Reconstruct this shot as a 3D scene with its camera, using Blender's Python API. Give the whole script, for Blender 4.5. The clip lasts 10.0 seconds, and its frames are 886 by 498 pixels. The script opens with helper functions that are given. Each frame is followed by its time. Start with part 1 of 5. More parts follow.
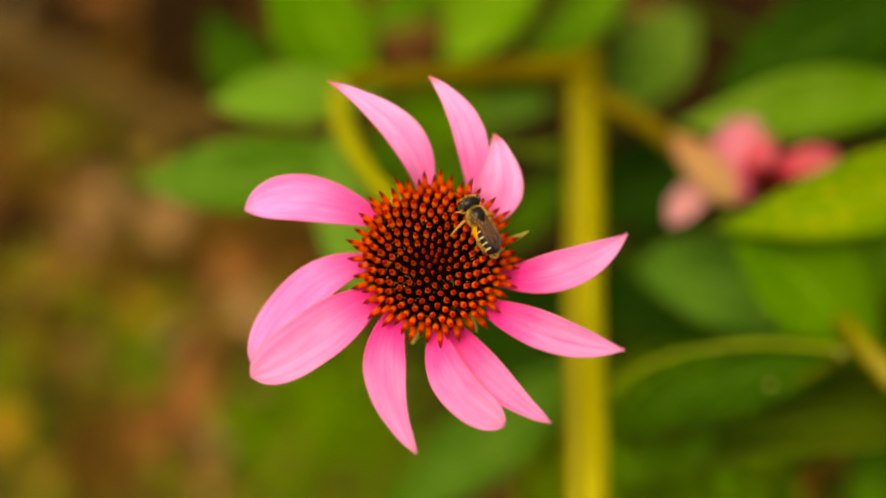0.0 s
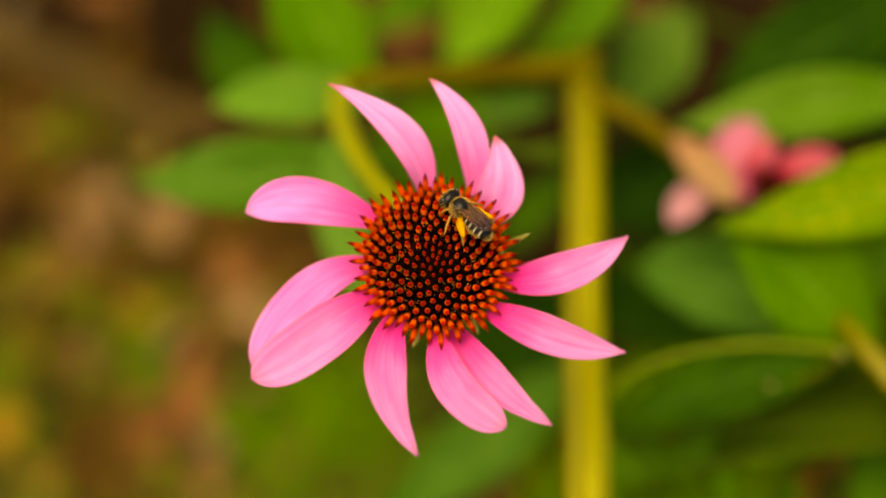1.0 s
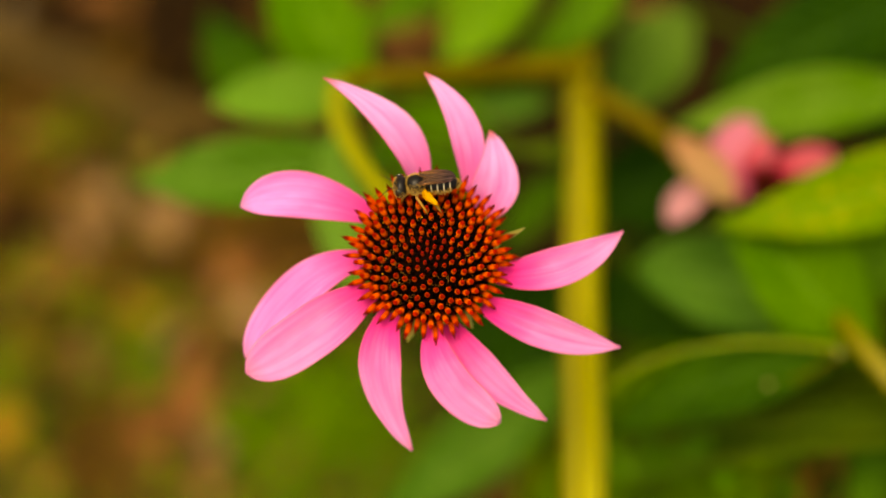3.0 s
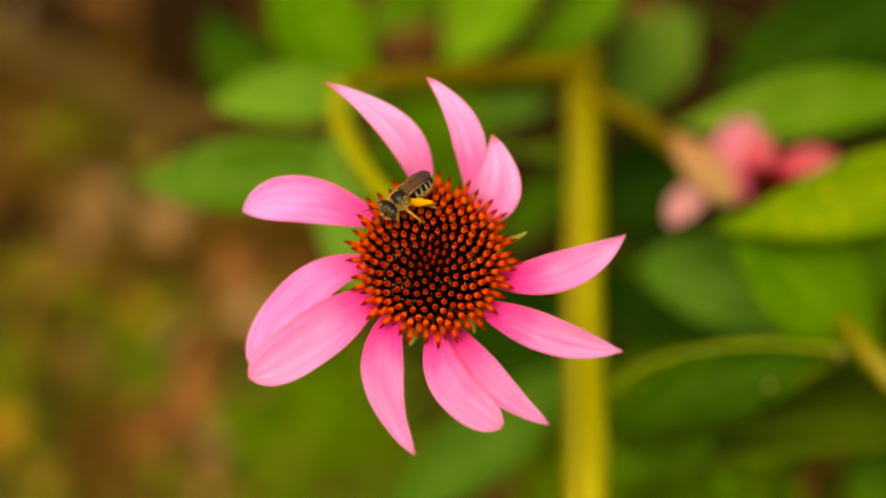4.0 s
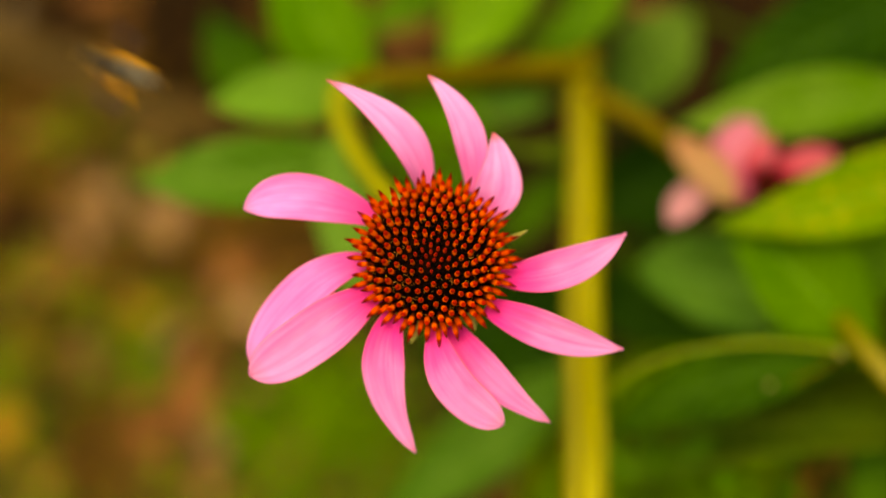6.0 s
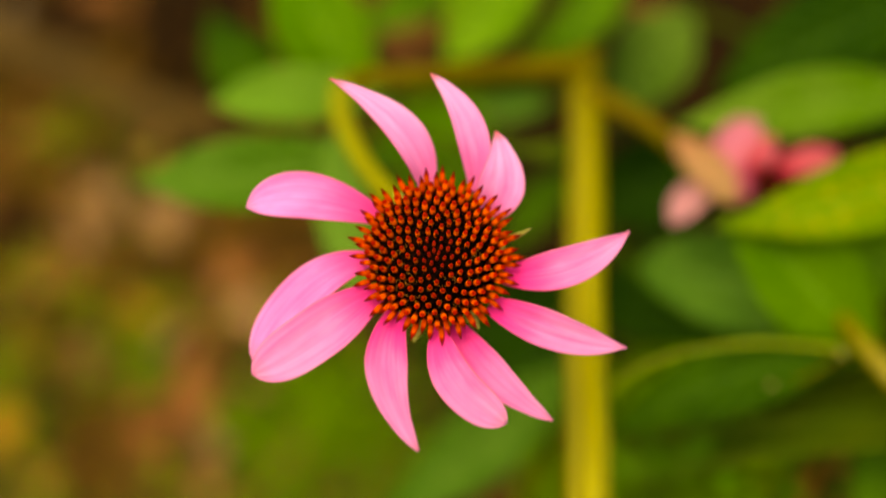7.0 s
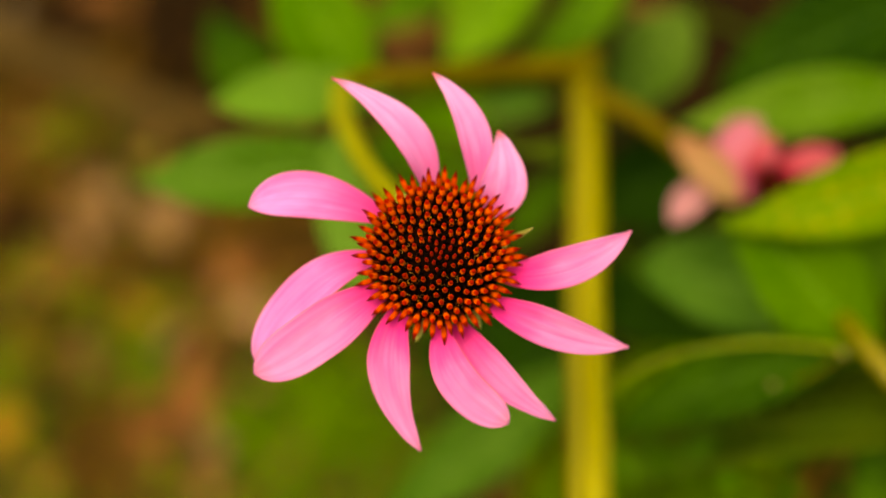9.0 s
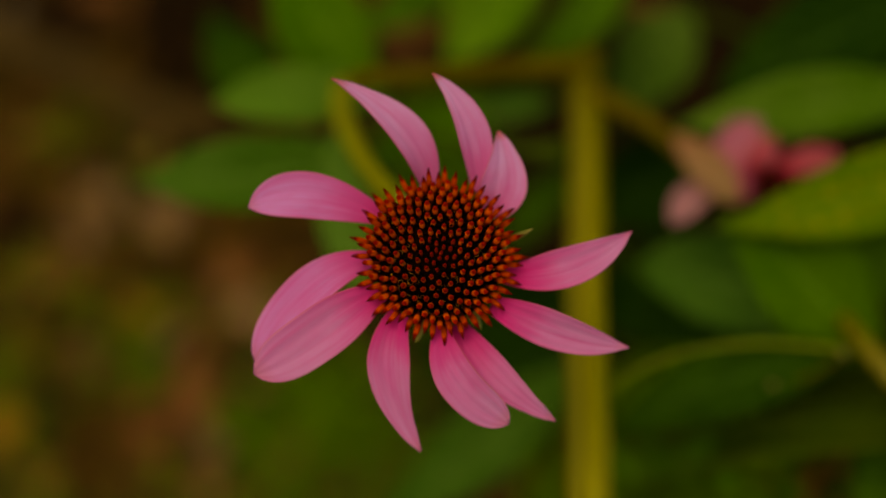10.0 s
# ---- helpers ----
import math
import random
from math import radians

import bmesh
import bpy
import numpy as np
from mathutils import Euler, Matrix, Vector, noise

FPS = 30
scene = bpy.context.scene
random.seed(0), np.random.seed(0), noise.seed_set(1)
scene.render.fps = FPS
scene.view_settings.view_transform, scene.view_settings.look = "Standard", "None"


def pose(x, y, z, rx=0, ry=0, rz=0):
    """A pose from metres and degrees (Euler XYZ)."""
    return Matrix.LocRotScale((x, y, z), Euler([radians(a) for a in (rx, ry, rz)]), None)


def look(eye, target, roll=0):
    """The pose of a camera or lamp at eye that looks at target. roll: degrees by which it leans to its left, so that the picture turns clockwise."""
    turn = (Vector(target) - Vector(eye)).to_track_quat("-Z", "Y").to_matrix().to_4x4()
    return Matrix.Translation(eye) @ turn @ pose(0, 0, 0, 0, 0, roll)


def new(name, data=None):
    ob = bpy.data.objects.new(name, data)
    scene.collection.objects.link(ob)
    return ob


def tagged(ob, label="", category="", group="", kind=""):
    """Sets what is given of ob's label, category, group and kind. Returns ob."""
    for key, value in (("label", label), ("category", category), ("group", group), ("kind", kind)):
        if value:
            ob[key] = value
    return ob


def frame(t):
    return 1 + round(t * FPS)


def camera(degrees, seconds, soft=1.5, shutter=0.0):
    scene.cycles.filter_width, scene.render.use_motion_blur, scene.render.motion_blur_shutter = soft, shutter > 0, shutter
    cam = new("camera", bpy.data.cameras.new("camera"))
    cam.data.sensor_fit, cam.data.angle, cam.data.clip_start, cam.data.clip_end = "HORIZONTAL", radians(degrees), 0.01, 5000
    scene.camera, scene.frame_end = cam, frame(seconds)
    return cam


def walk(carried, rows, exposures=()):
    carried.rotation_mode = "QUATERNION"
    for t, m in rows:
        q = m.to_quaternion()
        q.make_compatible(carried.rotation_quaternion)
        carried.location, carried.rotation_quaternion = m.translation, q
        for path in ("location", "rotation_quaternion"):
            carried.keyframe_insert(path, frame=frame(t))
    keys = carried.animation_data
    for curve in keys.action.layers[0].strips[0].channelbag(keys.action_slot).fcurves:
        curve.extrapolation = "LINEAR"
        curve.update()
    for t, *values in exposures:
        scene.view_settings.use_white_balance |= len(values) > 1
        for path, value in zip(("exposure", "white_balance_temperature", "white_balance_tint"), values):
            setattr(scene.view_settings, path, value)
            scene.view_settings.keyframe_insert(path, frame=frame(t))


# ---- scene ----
# Frame of the flower: x to the right, y along its upper side, z out of its face; millimetres from the middle of the cone.
FACING = Matrix(((1, 0, 0, 0), (0, 0.9397, -0.3420, 0), (0, 0.3420, 0.9397, 0.45), (0, 0, 0, 1)))

# ---------------------------------------------------------------- camera
cam = camera(36.0, 10.0, soft=1.4, shutter=0.5)
cam.data.dof.use_dof = True
cam.data.dof.focus_distance = 0.2072
cam.data.dof.aperture_fstop = 4.7
EYE = FACING @ Matrix.Translation((0, 0, 0.2068))
walk(cam, [(0.0, EYE), (10.0, EYE)],
     exposures=[(t, 0.93 + stops, 10500, 3) for t, stops in ((0.0, 0.0), (8.6, 0.0), (9.0, -0.03), (9.5, -0.08), (9.6, -0.14), (9.7, -0.32), (9.8, -0.76), (9.9, -1.18), (10.0, -1.64))])

# ---------------------------------------------------------------- light
world = bpy.data.worlds.new("world")
scene.world = world
world.use_nodes = True
wn = world.node_tree
sky = wn.nodes.new("ShaderNodeTexSky")
sky.sky_type, sky.sun_disc = "NISHITA", False
sky.sun_elevation, sky.sun_rotation = radians(78), radians(284)
sky.dust_density, sky.ozone_density = 4.0, 0.6
wn.nodes["Background"].inputs["Strength"].default_value = 0.105
wn.links.new(sky.outputs["Color"], wn.nodes["Background"].inputs["Color"])
sun = new("sun", bpy.data.lights.new("sun", "SUN"))
sun.data.energy, sun.data.angle, sun.data.color = 1.7, radians(32), (1.0, 0.93, 0.80)
sun.matrix_world = look((-0.20, 0.05, 0.98), (0, 0, 0))


# ---------------------------------------------------------------- materials
def rgb(c):
    return (*c, 1.0)


def mixed(nt, fac, a, b, kind="MIX"):
    """A colour mix node; a and b are colours or sockets."""
    n = nt.nodes.new("ShaderNodeMix")
    n.data_type, n.blend_type = "RGBA", kind
    for i, v in ((0, fac), (6, a), (7, b)):
        if isinstance(v, bpy.types.NodeSocket):
            nt.links.new(v, n.inputs[i])
        else:
            n.inputs[i].default_value = v if i == 0 else rgb(v)
    return n.outputs[2]


def noise_of(nt, vec, scale, detail=3.0, lo=0.35, hi=0.65, stretch=(1, 1, 1)):
    m = nt.nodes.new("ShaderNodeMapping")
    m.inputs["Scale"].default_value = stretch
    nt.links.new(vec, m.inputs["Vector"])
    n = nt.nodes.new("ShaderNodeTexNoise")
    n.inputs["Scale"].default_value, n.inputs["Detail"].default_value = scale, detail
    nt.links.new(m.outputs[0], n.inputs["Vector"])
    r = nt.nodes.new("ShaderNodeMapRange")
    r.inputs[1].default_value, r.inputs[2].default_value = lo, hi
    nt.links.new(n.outputs[0], r.inputs[0])
    return r.outputs[0]


def math_of(nt, op, a, b=0.0):
    n = nt.nodes.new("ShaderNodeMath")
    n.operation = op
    for i, v in enumerate((a, b)):
        if isinstance(v, bpy.types.NodeSocket):
            nt.links.new(v, n.inputs[i])
        else:
            n.inputs[i].default_value = v
    return n.outputs[0]


class Mat:
    """A principled material in the making."""

    def __init__(self, name, rough=0.6, spec=0.4):
        self.m = bpy.data.materials.new(name)
        self.m.use_nodes = True
        self.nt = self.m.node_tree
        self.b = self.nt.nodes["Principled BSDF"]
        self.b.inputs["Roughness"].default_value = rough
        self.b.inputs["Specular IOR Level"].default_value = spec
        tc = self.nt.nodes.new("ShaderNodeTexCoord")
        self.ob, self.uv = tc.outputs["Object"], tc.outputs["UV"]
        oi = self.nt.nodes.new("ShaderNodeObjectInfo")
        self.rand = oi.outputs["Random"]

    def axis(self, vec, i):
        s = self.nt.nodes.new("ShaderNodeSeparateXYZ")
        self.nt.links.new(vec, s.inputs[0])
        return s.outputs[i]

    def island(self):
        return self.nt.nodes.new("ShaderNodeNewGeometry").outputs["Random Per Island"]

    def ramp(self, fac, stops):
        n = self.nt.nodes.new("ShaderNodeValToRGB")
        e = n.color_ramp.elements
        while len(e) < len(stops):
            e.new(0.5)
        for k, (p, c) in zip(e, stops):
            k.position, k.color = p, rgb(c)
        self.nt.links.new(fac, n.inputs[0])
        return n.outputs[0]

    def done(self, colour, bump=None, depth=0.0002, through_light=0.0, through_colour=None):
        nt = self.nt
        nt.links.new(colour, self.b.inputs["Base Color"])
        if bump is not None:
            n = nt.nodes.new("ShaderNodeBump")
            n.inputs["Strength"].default_value, n.inputs["Distance"].default_value = 0.6, depth
            nt.links.new(bump, n.inputs["Height"])
            nt.links.new(n.outputs[0], self.b.inputs["Normal"])
        if through_light:
            t = nt.nodes.new("ShaderNodeBsdfTranslucent")
            if through_colour is None:
                nt.links.new(colour, t.inputs[0])
            else:
                nt.links.new(mixed(nt, 1.0, colour, through_colour, "MULTIPLY"), t.inputs[0])
            s = nt.nodes.new("ShaderNodeMixShader")
            s.inputs[0].default_value = through_light
            nt.links.new(self.b.outputs[0], s.inputs[1])
            nt.links.new(t.outputs[0], s.inputs[2])
            nt.links.new(s.outputs[0], nt.nodes["Material Output"].inputs[0])
        return self.m


def two_tone(name, a, b, scale, fine, rough=0.7, depth=0.0002, spec=0.3, vary=0.25, island=False):
    """Two colours in patches, a finer grain over them, and a change from piece to piece."""
    k = Mat(name, rough, spec)
    c = mixed(k.nt, noise_of(k.nt, k.ob, scale), a, b)
    g = noise_of(k.nt, k.ob, fine, 4.0, 0.25, 0.75)
    c = mixed(k.nt, math_of(k.nt, "MULTIPLY", g, 0.45), c, tuple(v * 0.45 for v in a))
    r = k.island() if island else k.rand
    c = mixed(k.nt, math_of(k.nt, "MULTIPLY", r, vary), c, tuple(v * 0.4 for v in b))
    return k.done(c, g, depth)


def petal_material(name, base, pale, edge, point=0.3, foot=0.95):
    """Soft pink ray: deep magenta at its foot, a few broad streaks and fine veins along it, pale patches, an orange-tinged rim and point."""
    k = Mat(name, 0.8, 0.04)
    nt = k.nt
    u, v = k.axis(k.uv, 0), k.axis(k.uv, 1)
    shift = nt.nodes.new("ShaderNodeVectorMath")
    nt.links.new(k.uv, shift.inputs[0])
    nt.links.new(math_of(nt, "MULTIPLY", k.rand, 9.0), shift.inputs[1])
    own = shift.outputs[0]
    far = nt.nodes.new("ShaderNodeMapRange")
    far.inputs[1].default_value, far.inputs[2].default_value = 0.2, 0.8
    nt.links.new(u, far.inputs[0])
    cloud = noise_of(nt, own, 2.2, 2.0, 0.3, 0.7, (1.3, 1.0, 1))
    c = mixed(nt, math_of(nt, "ADD", math_of(nt, "MULTIPLY", far.outputs[0], 0.55), math_of(nt, "MULTIPLY", cloud, 0.42)), base, pale)
    broad = noise_of(nt, own, 6.0, 2.0, 0.50, 0.68, (0.16, 1.3, 1))
    c = mixed(nt, math_of(nt, "MULTIPLY", broad, 0.34), c, tuple(x * y for x, y in zip(base, (0.95, 0.55, 0.80))))
    streak = noise_of(nt, own, 6.0, 3.0, 0.42, 0.75, (0.35, 4.0, 1))
    c = mixed(nt, math_of(nt, "MULTIPLY", streak, 0.22), c, tuple(x * y for x, y in zip(base, (0.95, 0.6, 0.85))))
    near = nt.nodes.new("ShaderNodeMapRange")
    near.inputs[1].default_value, near.inputs[2].default_value = 0.40, 0.08
    nt.links.new(math_of(nt, "SUBTRACT", u, math_of(nt, "MULTIPLY", streak, 0.10)), near.inputs[0])
    c = mixed(nt, math_of(nt, "MULTIPLY", near.outputs[0], foot), c, tuple(x * y for x, y in zip(base, (1.0, 0.22, 0.66))))
    off = math_of(nt, "ABSOLUTE", math_of(nt, "SUBTRACT", v, 0.5))
    rim = math_of(nt, "MULTIPLY", math_of(nt, "SUBTRACT", off, 0.465), 16.0)
    tip = math_of(nt, "MULTIPLY", math_of(nt, "SUBTRACT", u, 0.90), 10.0 * point)
    tip = math_of(nt, "MINIMUM", math_of(nt, "MAXIMUM", math_of(nt, "MAXIMUM", tip, rim), 0.0), 0.8)
    c = mixed(nt, tip, c, edge)
    fine = noise_of(nt, own, 26.0, 3.0, 0.3, 0.7, (0.3, 3.0, 1))
    return k.done(c, fine, 0.00003, 0.40)


def leaf_material(name, dark, light, spots=None, rough=0.5):
    """A leaf: mottled green, pale midrib and side veins, small dry or yellow flecks."""
    k = Mat(name, rough, 0.02)
    nt = k.nt
    u, v = k.axis(k.uv, 0), k.axis(k.uv, 1)
    c = mixed(nt, noise_of(nt, k.ob, 70.0, 3.0), dark, light)
    off = math_of(nt, "ABSOLUTE", math_of(nt, "SUBTRACT", v, 0.5))
    wave = math_of(nt, "SINE", math_of(nt, "MULTIPLY", math_of(nt, "SUBTRACT", u, math_of(nt, "MULTIPLY", off, 0.5)), 56.0))
    vein = math_of(nt, "MAXIMUM", math_of(nt, "MULTIPLY", math_of(nt, "SUBTRACT", wave, 0.9), 6.0), 0.0)
    rib = math_of(nt, "MAXIMUM", math_of(nt, "SUBTRACT", 1.0, math_of(nt, "MULTIPLY", off, 34.0)), 0.0)
    lines = math_of(nt, "MINIMUM", math_of(nt, "ADD", vein, rib), 0.8)
    c = mixed(nt, lines, c, tuple(min(1.0, x * 1.8 + 0.02) for x in light))
    g = noise_of(nt, k.ob, 900.0, 3.0, 0.3, 0.7)
    c = mixed(nt, math_of(nt, "MULTIPLY", g, 0.35), c, tuple(x * 0.55 for x in dark))
    if spots:
        c = mixed(nt, noise_of(nt, k.ob, 330.0, 2.0, 0.56, 0.68), c, spots)
    relief = math_of(nt, "SUBTRACT", g, math_of(nt, "MULTIPLY", lines, 2.0))
    return k.done(c, relief, 0.0003, 0.28)


PINK = petal_material("pink_petal", (0.92, 0.140, 0.530), (0.95, 0.425, 0.82), (0.80, 0.20, 0.12))
# Left and upper petals: stronger light put into paler copies of the pink.
PINK_LIT = petal_material("lit_pink_petal", (0.91, 0.150, 0.560), (0.95, 0.43, 0.96), (0.80, 0.20, 0.12), 0.3, 0.7)
PINK_LIT_TIPPED = petal_material("lit_petal_red_tip", (0.94, 0.225, 0.640), (0.97, 0.56, 1.0), (0.74, 0.11, 0.04), 0.85, 0.25)
PINK_DEEP = petal_material("deep_pink_petal", (0.60, 0.090, 0.12), (0.68, 0.15, 0.21), (0.6, 0.2, 0.12))
PINK_SOFT = petal_material("soft_pink_petal", (0.74, 0.19, 0.30), (0.78, 0.30, 0.44), (0.6, 0.2, 0.12), 0.2, 0.4)
WINE = two_tone("wine_red_disc", (0.070, 0.005, 0.002), (0.030, 0.002, 0.001), 300.0, 2000.0, 0.8, 0.0003, 0.03)
PINK_PALE = petal_material("faded_petal", (0.58, 0.26, 0.28), (0.66, 0.34, 0.38), (0.5, 0.28, 0.2), 0.2, 0.3)
PEACH = petal_material("peach_petal", (0.46, 0.26, 0.10), (0.54, 0.33, 0.16), (0.4, 0.24, 0.1), 0.2, 0.15)
LEAF = leaf_material("leaf_green", (0.04002, 0.1133, 0.0036), (0.07482, 0.1833, 0.0072))
LEAF_MID = leaf_material("leaf_mid", (0.05568, 0.1669, 0.0036), (0.09396, 0.2287, 0.0081))
LEAF_LIGHT = leaf_material("leaf_light", (0.09744, 0.242, 0.009), (0.1436, 0.3039, 0.0162))
LEAF_PALE = leaf_material("leaf_pale", (0.1027, 0.2451, 0.018), (0.1348, 0.2935, 0.027))
LEAF_SOFT = leaf_material("leaf_soft", (0.1044, 0.242, 0.0234), (0.1479, 0.309, 0.036))
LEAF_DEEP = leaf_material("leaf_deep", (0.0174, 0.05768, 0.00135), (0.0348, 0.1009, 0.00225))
# Also for leaves deep in the plant, their shade put into the green.
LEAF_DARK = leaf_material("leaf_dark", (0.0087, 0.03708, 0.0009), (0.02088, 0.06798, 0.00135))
LEAF_GREY = leaf_material("leaf_greyish", (0.07308, 0.1978, 0.018), (0.1044, 0.2472, 0.0261), None, 0.45)
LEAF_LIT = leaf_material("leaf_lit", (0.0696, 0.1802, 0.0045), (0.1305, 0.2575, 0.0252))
LEAF_DULL = leaf_material("leaf_dull", (0.0609, 0.1421, 0.0108), (0.1001, 0.1875, 0.0216), None, 0.5)
LEAF_COOL = leaf_material("leaf_cool", (0.04785, 0.1391, 0.0063), (0.09135, 0.206, 0.0198), None, 0.5)
LEAF_SPOT = leaf_material("leaf_flecked", (0.0957, 0.1957, 0.0054), (0.1392, 0.2575, 0.009), (0.38, 0.36, 0.02))


def stem_material():
    """Ridged stem: one flank painted as lit yellow, the other as shaded olive, long pale and brownish streaks, age and
    leaf shade towards its foot.
    """
    k = Mat("stem_yellow_green", 0.5, 0.08)
    nt = k.nt
    round_it = k.axis(k.uv, 0)
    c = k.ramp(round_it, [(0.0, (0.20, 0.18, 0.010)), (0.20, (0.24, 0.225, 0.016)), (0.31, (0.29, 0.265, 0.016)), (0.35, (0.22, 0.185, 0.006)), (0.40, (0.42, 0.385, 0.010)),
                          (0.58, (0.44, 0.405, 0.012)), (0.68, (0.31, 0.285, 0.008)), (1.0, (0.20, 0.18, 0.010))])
    streak = noise_of(nt, k.ob, 420.0, 3.0, 0.40, 0.66, (1, 0.04, 0.08))
    c = mixed(nt, math_of(nt, "MULTIPLY", streak, 0.4), c, (0.20, 0.15, 0.004))
    pale = noise_of(nt, k.ob, 260.0, 2.0, 0.50, 0.66, (1, 0.03, 0.06))
    c = mixed(nt, math_of(nt, "MULTIPLY", pale, 0.35), c, (0.42, 0.38, 0.045))
    # Olive towards the foot: old stem, with the leaves' shade put in.
    old_shade = nt.nodes.new("ShaderNodeMapRange")
    old_shade.inputs[1].default_value, old_shade.inputs[2].default_value = 0.480, 0.395
    nt.links.new(k.axis(k.ob, 2), old_shade.inputs[0])
    c = mixed(nt, math_of(nt, "MULTIPLY", old_shade.outputs[0], 0.9), c, (0.108, 0.092, 0.003))
    return k.done(c, streak, 0.0004)


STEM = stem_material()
STALK = two_tone("stalk_green", (0.33, 0.32, 0.014), (0.27, 0.28, 0.014), 120.0, 900.0, 0.5, 0.0003, 0.08)
BRANCH = two_tone("stalk_olive", (0.135, 0.100, 0.002), (0.100, 0.074, 0.002), 120.0, 900.0, 0.6, 0.0003, 0.05)
LEAF_RIM = two_tone("leaf_rim_green", (0.230, 0.300, 0.004), (0.290, 0.335, 0.005), 120.0, 900.0, 0.5, 0.0003)
PETIOLE_DARK = two_tone("petiole_dark", (0.045, 0.085, 0.003), (0.065, 0.105, 0.004), 120.0, 900.0, 0.6, 0.0003, 0.05)
DEAD_STALK = two_tone("dead_stalk", (0.230, 0.105, 0.012), (0.120, 0.055, 0.007), 90.0, 700.0, 0.8, 0.0004, 0.05)
SIDE_STEM = two_tone("side_stem", (0.28, 0.235, 0.006), (0.21, 0.18, 0.005), 120.0, 900.0, 0.5, 0.0003)
BRACT = two_tone("bract_green", (0.42, 0.52, 0.060), (0.52, 0.56, 0.120), 300.0, 2000.0, 0.5, 0.0001)
BRACT_DRY = two_tone("dry_bract", (0.36, 0.32, 0.075), (0.30, 0.27, 0.055), 300.0, 2000.0, 0.6, 0.0001)
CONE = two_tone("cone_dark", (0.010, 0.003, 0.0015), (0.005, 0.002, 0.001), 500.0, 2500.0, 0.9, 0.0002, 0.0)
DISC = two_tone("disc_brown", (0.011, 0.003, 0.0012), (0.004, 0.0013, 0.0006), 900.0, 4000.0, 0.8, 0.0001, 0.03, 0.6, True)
ANTHER = two_tone("anther", (0.42, 0.20, 0.03), (0.20, 0.07, 0.015), 1500.0, 6000.0, 0.7, 0.0001, 0.1, 0.8, True)
POLLEN = two_tone("pollen", (0.86, 0.42, 0.012), (0.66, 0.24, 0.006), 1500.0, 6000.0, 0.8, 0.0001, 0.2)


def floret_material(name, body, point, end=0.4, foot=0.48):
    """Stiff scale: dark foot, glowing orange body, red point."""
    k = Mat(name, 0.65, 0.05)
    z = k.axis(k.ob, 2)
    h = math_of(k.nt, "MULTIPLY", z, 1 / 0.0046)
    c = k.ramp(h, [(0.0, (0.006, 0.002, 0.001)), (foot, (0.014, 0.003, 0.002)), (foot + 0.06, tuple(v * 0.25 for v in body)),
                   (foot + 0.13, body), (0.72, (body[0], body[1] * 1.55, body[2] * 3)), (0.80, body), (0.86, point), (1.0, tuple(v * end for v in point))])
    c = mixed(k.nt, math_of(k.nt, "MULTIPLY", k.rand, 0.3), c, tuple(v * 0.5 for v in point))
    g = noise_of(k.nt, k.ob, 1400.0, 2.0, 0.3, 0.7, (1, 1, 0.3))
    c = mixed(k.nt, math_of(k.nt, "MULTIPLY", g, 0.25), c, tuple(v * 0.6 for v in body))
    return k.done(c, g, 0.00005, 0.14)


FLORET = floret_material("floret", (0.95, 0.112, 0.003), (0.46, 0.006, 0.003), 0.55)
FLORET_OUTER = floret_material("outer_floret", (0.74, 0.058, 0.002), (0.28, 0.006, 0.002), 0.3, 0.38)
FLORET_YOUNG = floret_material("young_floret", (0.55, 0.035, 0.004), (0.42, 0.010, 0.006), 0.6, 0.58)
BEE_BLACK = two_tone("bee_black", (0.012, 0.008, 0.005), (0.005, 0.003, 0.002), 900.0, 4000.0, 0.33, 0.00004, 0.22)
BEE_HAIR = two_tone("bee_hair", (0.70, 0.44, 0.12), (0.48, 0.27, 0.055), 900.0, 4000.0, 0.8, 0.00004, 0.2)
BEE_BAND = two_tone("bee_band", (0.70, 0.60, 0.40), (0.52, 0.43, 0.26), 2000.0, 6000.0, 0.8, 0.00004, 0.2)
BEE_LEG = two_tone("bee_leg", (0.55, 0.25, 0.02), (0.32, 0.13, 0.015), 1200.0, 5000.0, 0.5, 0.00004, 0.4)
BEE_EYE = two_tone("bee_eye", (0.030, 0.024, 0.012), (0.050, 0.040, 0.018), 3000.0, 9000.0, 0.22, 0.00002, 0.6)


def wing_material():
    k = Mat("bee_wing", 0.34, 0.12)
    nt = k.nt
    c = mixed(nt, noise_of(nt, k.uv, 7.0, 3.0, 0.46, 0.62, (0.55, 4.6, 1)), (0.016, 0.006, 0.010), (0.22, 0.12, 0.115))
    root = nt.nodes.new("ShaderNodeMapRange")
    root.inputs[1].default_value, root.inputs[2].default_value = 0.75, 0.15
    nt.links.new(k.axis(k.uv, 0), root.inputs[0])
    c = mixed(nt, math_of(nt, "MULTIPLY", root.outputs[0], 0.5), c, (0.50, 0.20, 0.036))
    k.done(c, noise_of(nt, k.uv, 9.0, 2.0, 0.35, 0.65, (0.5, 4.0, 1)), 0.0004)
    t = nt.nodes.new("ShaderNodeBsdfTransparent")
    s = nt.nodes.new("ShaderNodeMixShader")
    s.inputs[0].default_value = 0.62
    nt.links.new(t.outputs[0], s.inputs[1])
    nt.links.new(k.b.outputs[0], s.inputs[2])
    nt.links.new(s.outputs[0], nt.nodes["Material Output"].inputs[0])
    return k.m


WING = wing_material()
VEIN = two_tone("wing_vein", (0.045, 0.022, 0.012), (0.06, 0.03, 0.02), 900.0, 4000.0, 0.5, 0.00002)


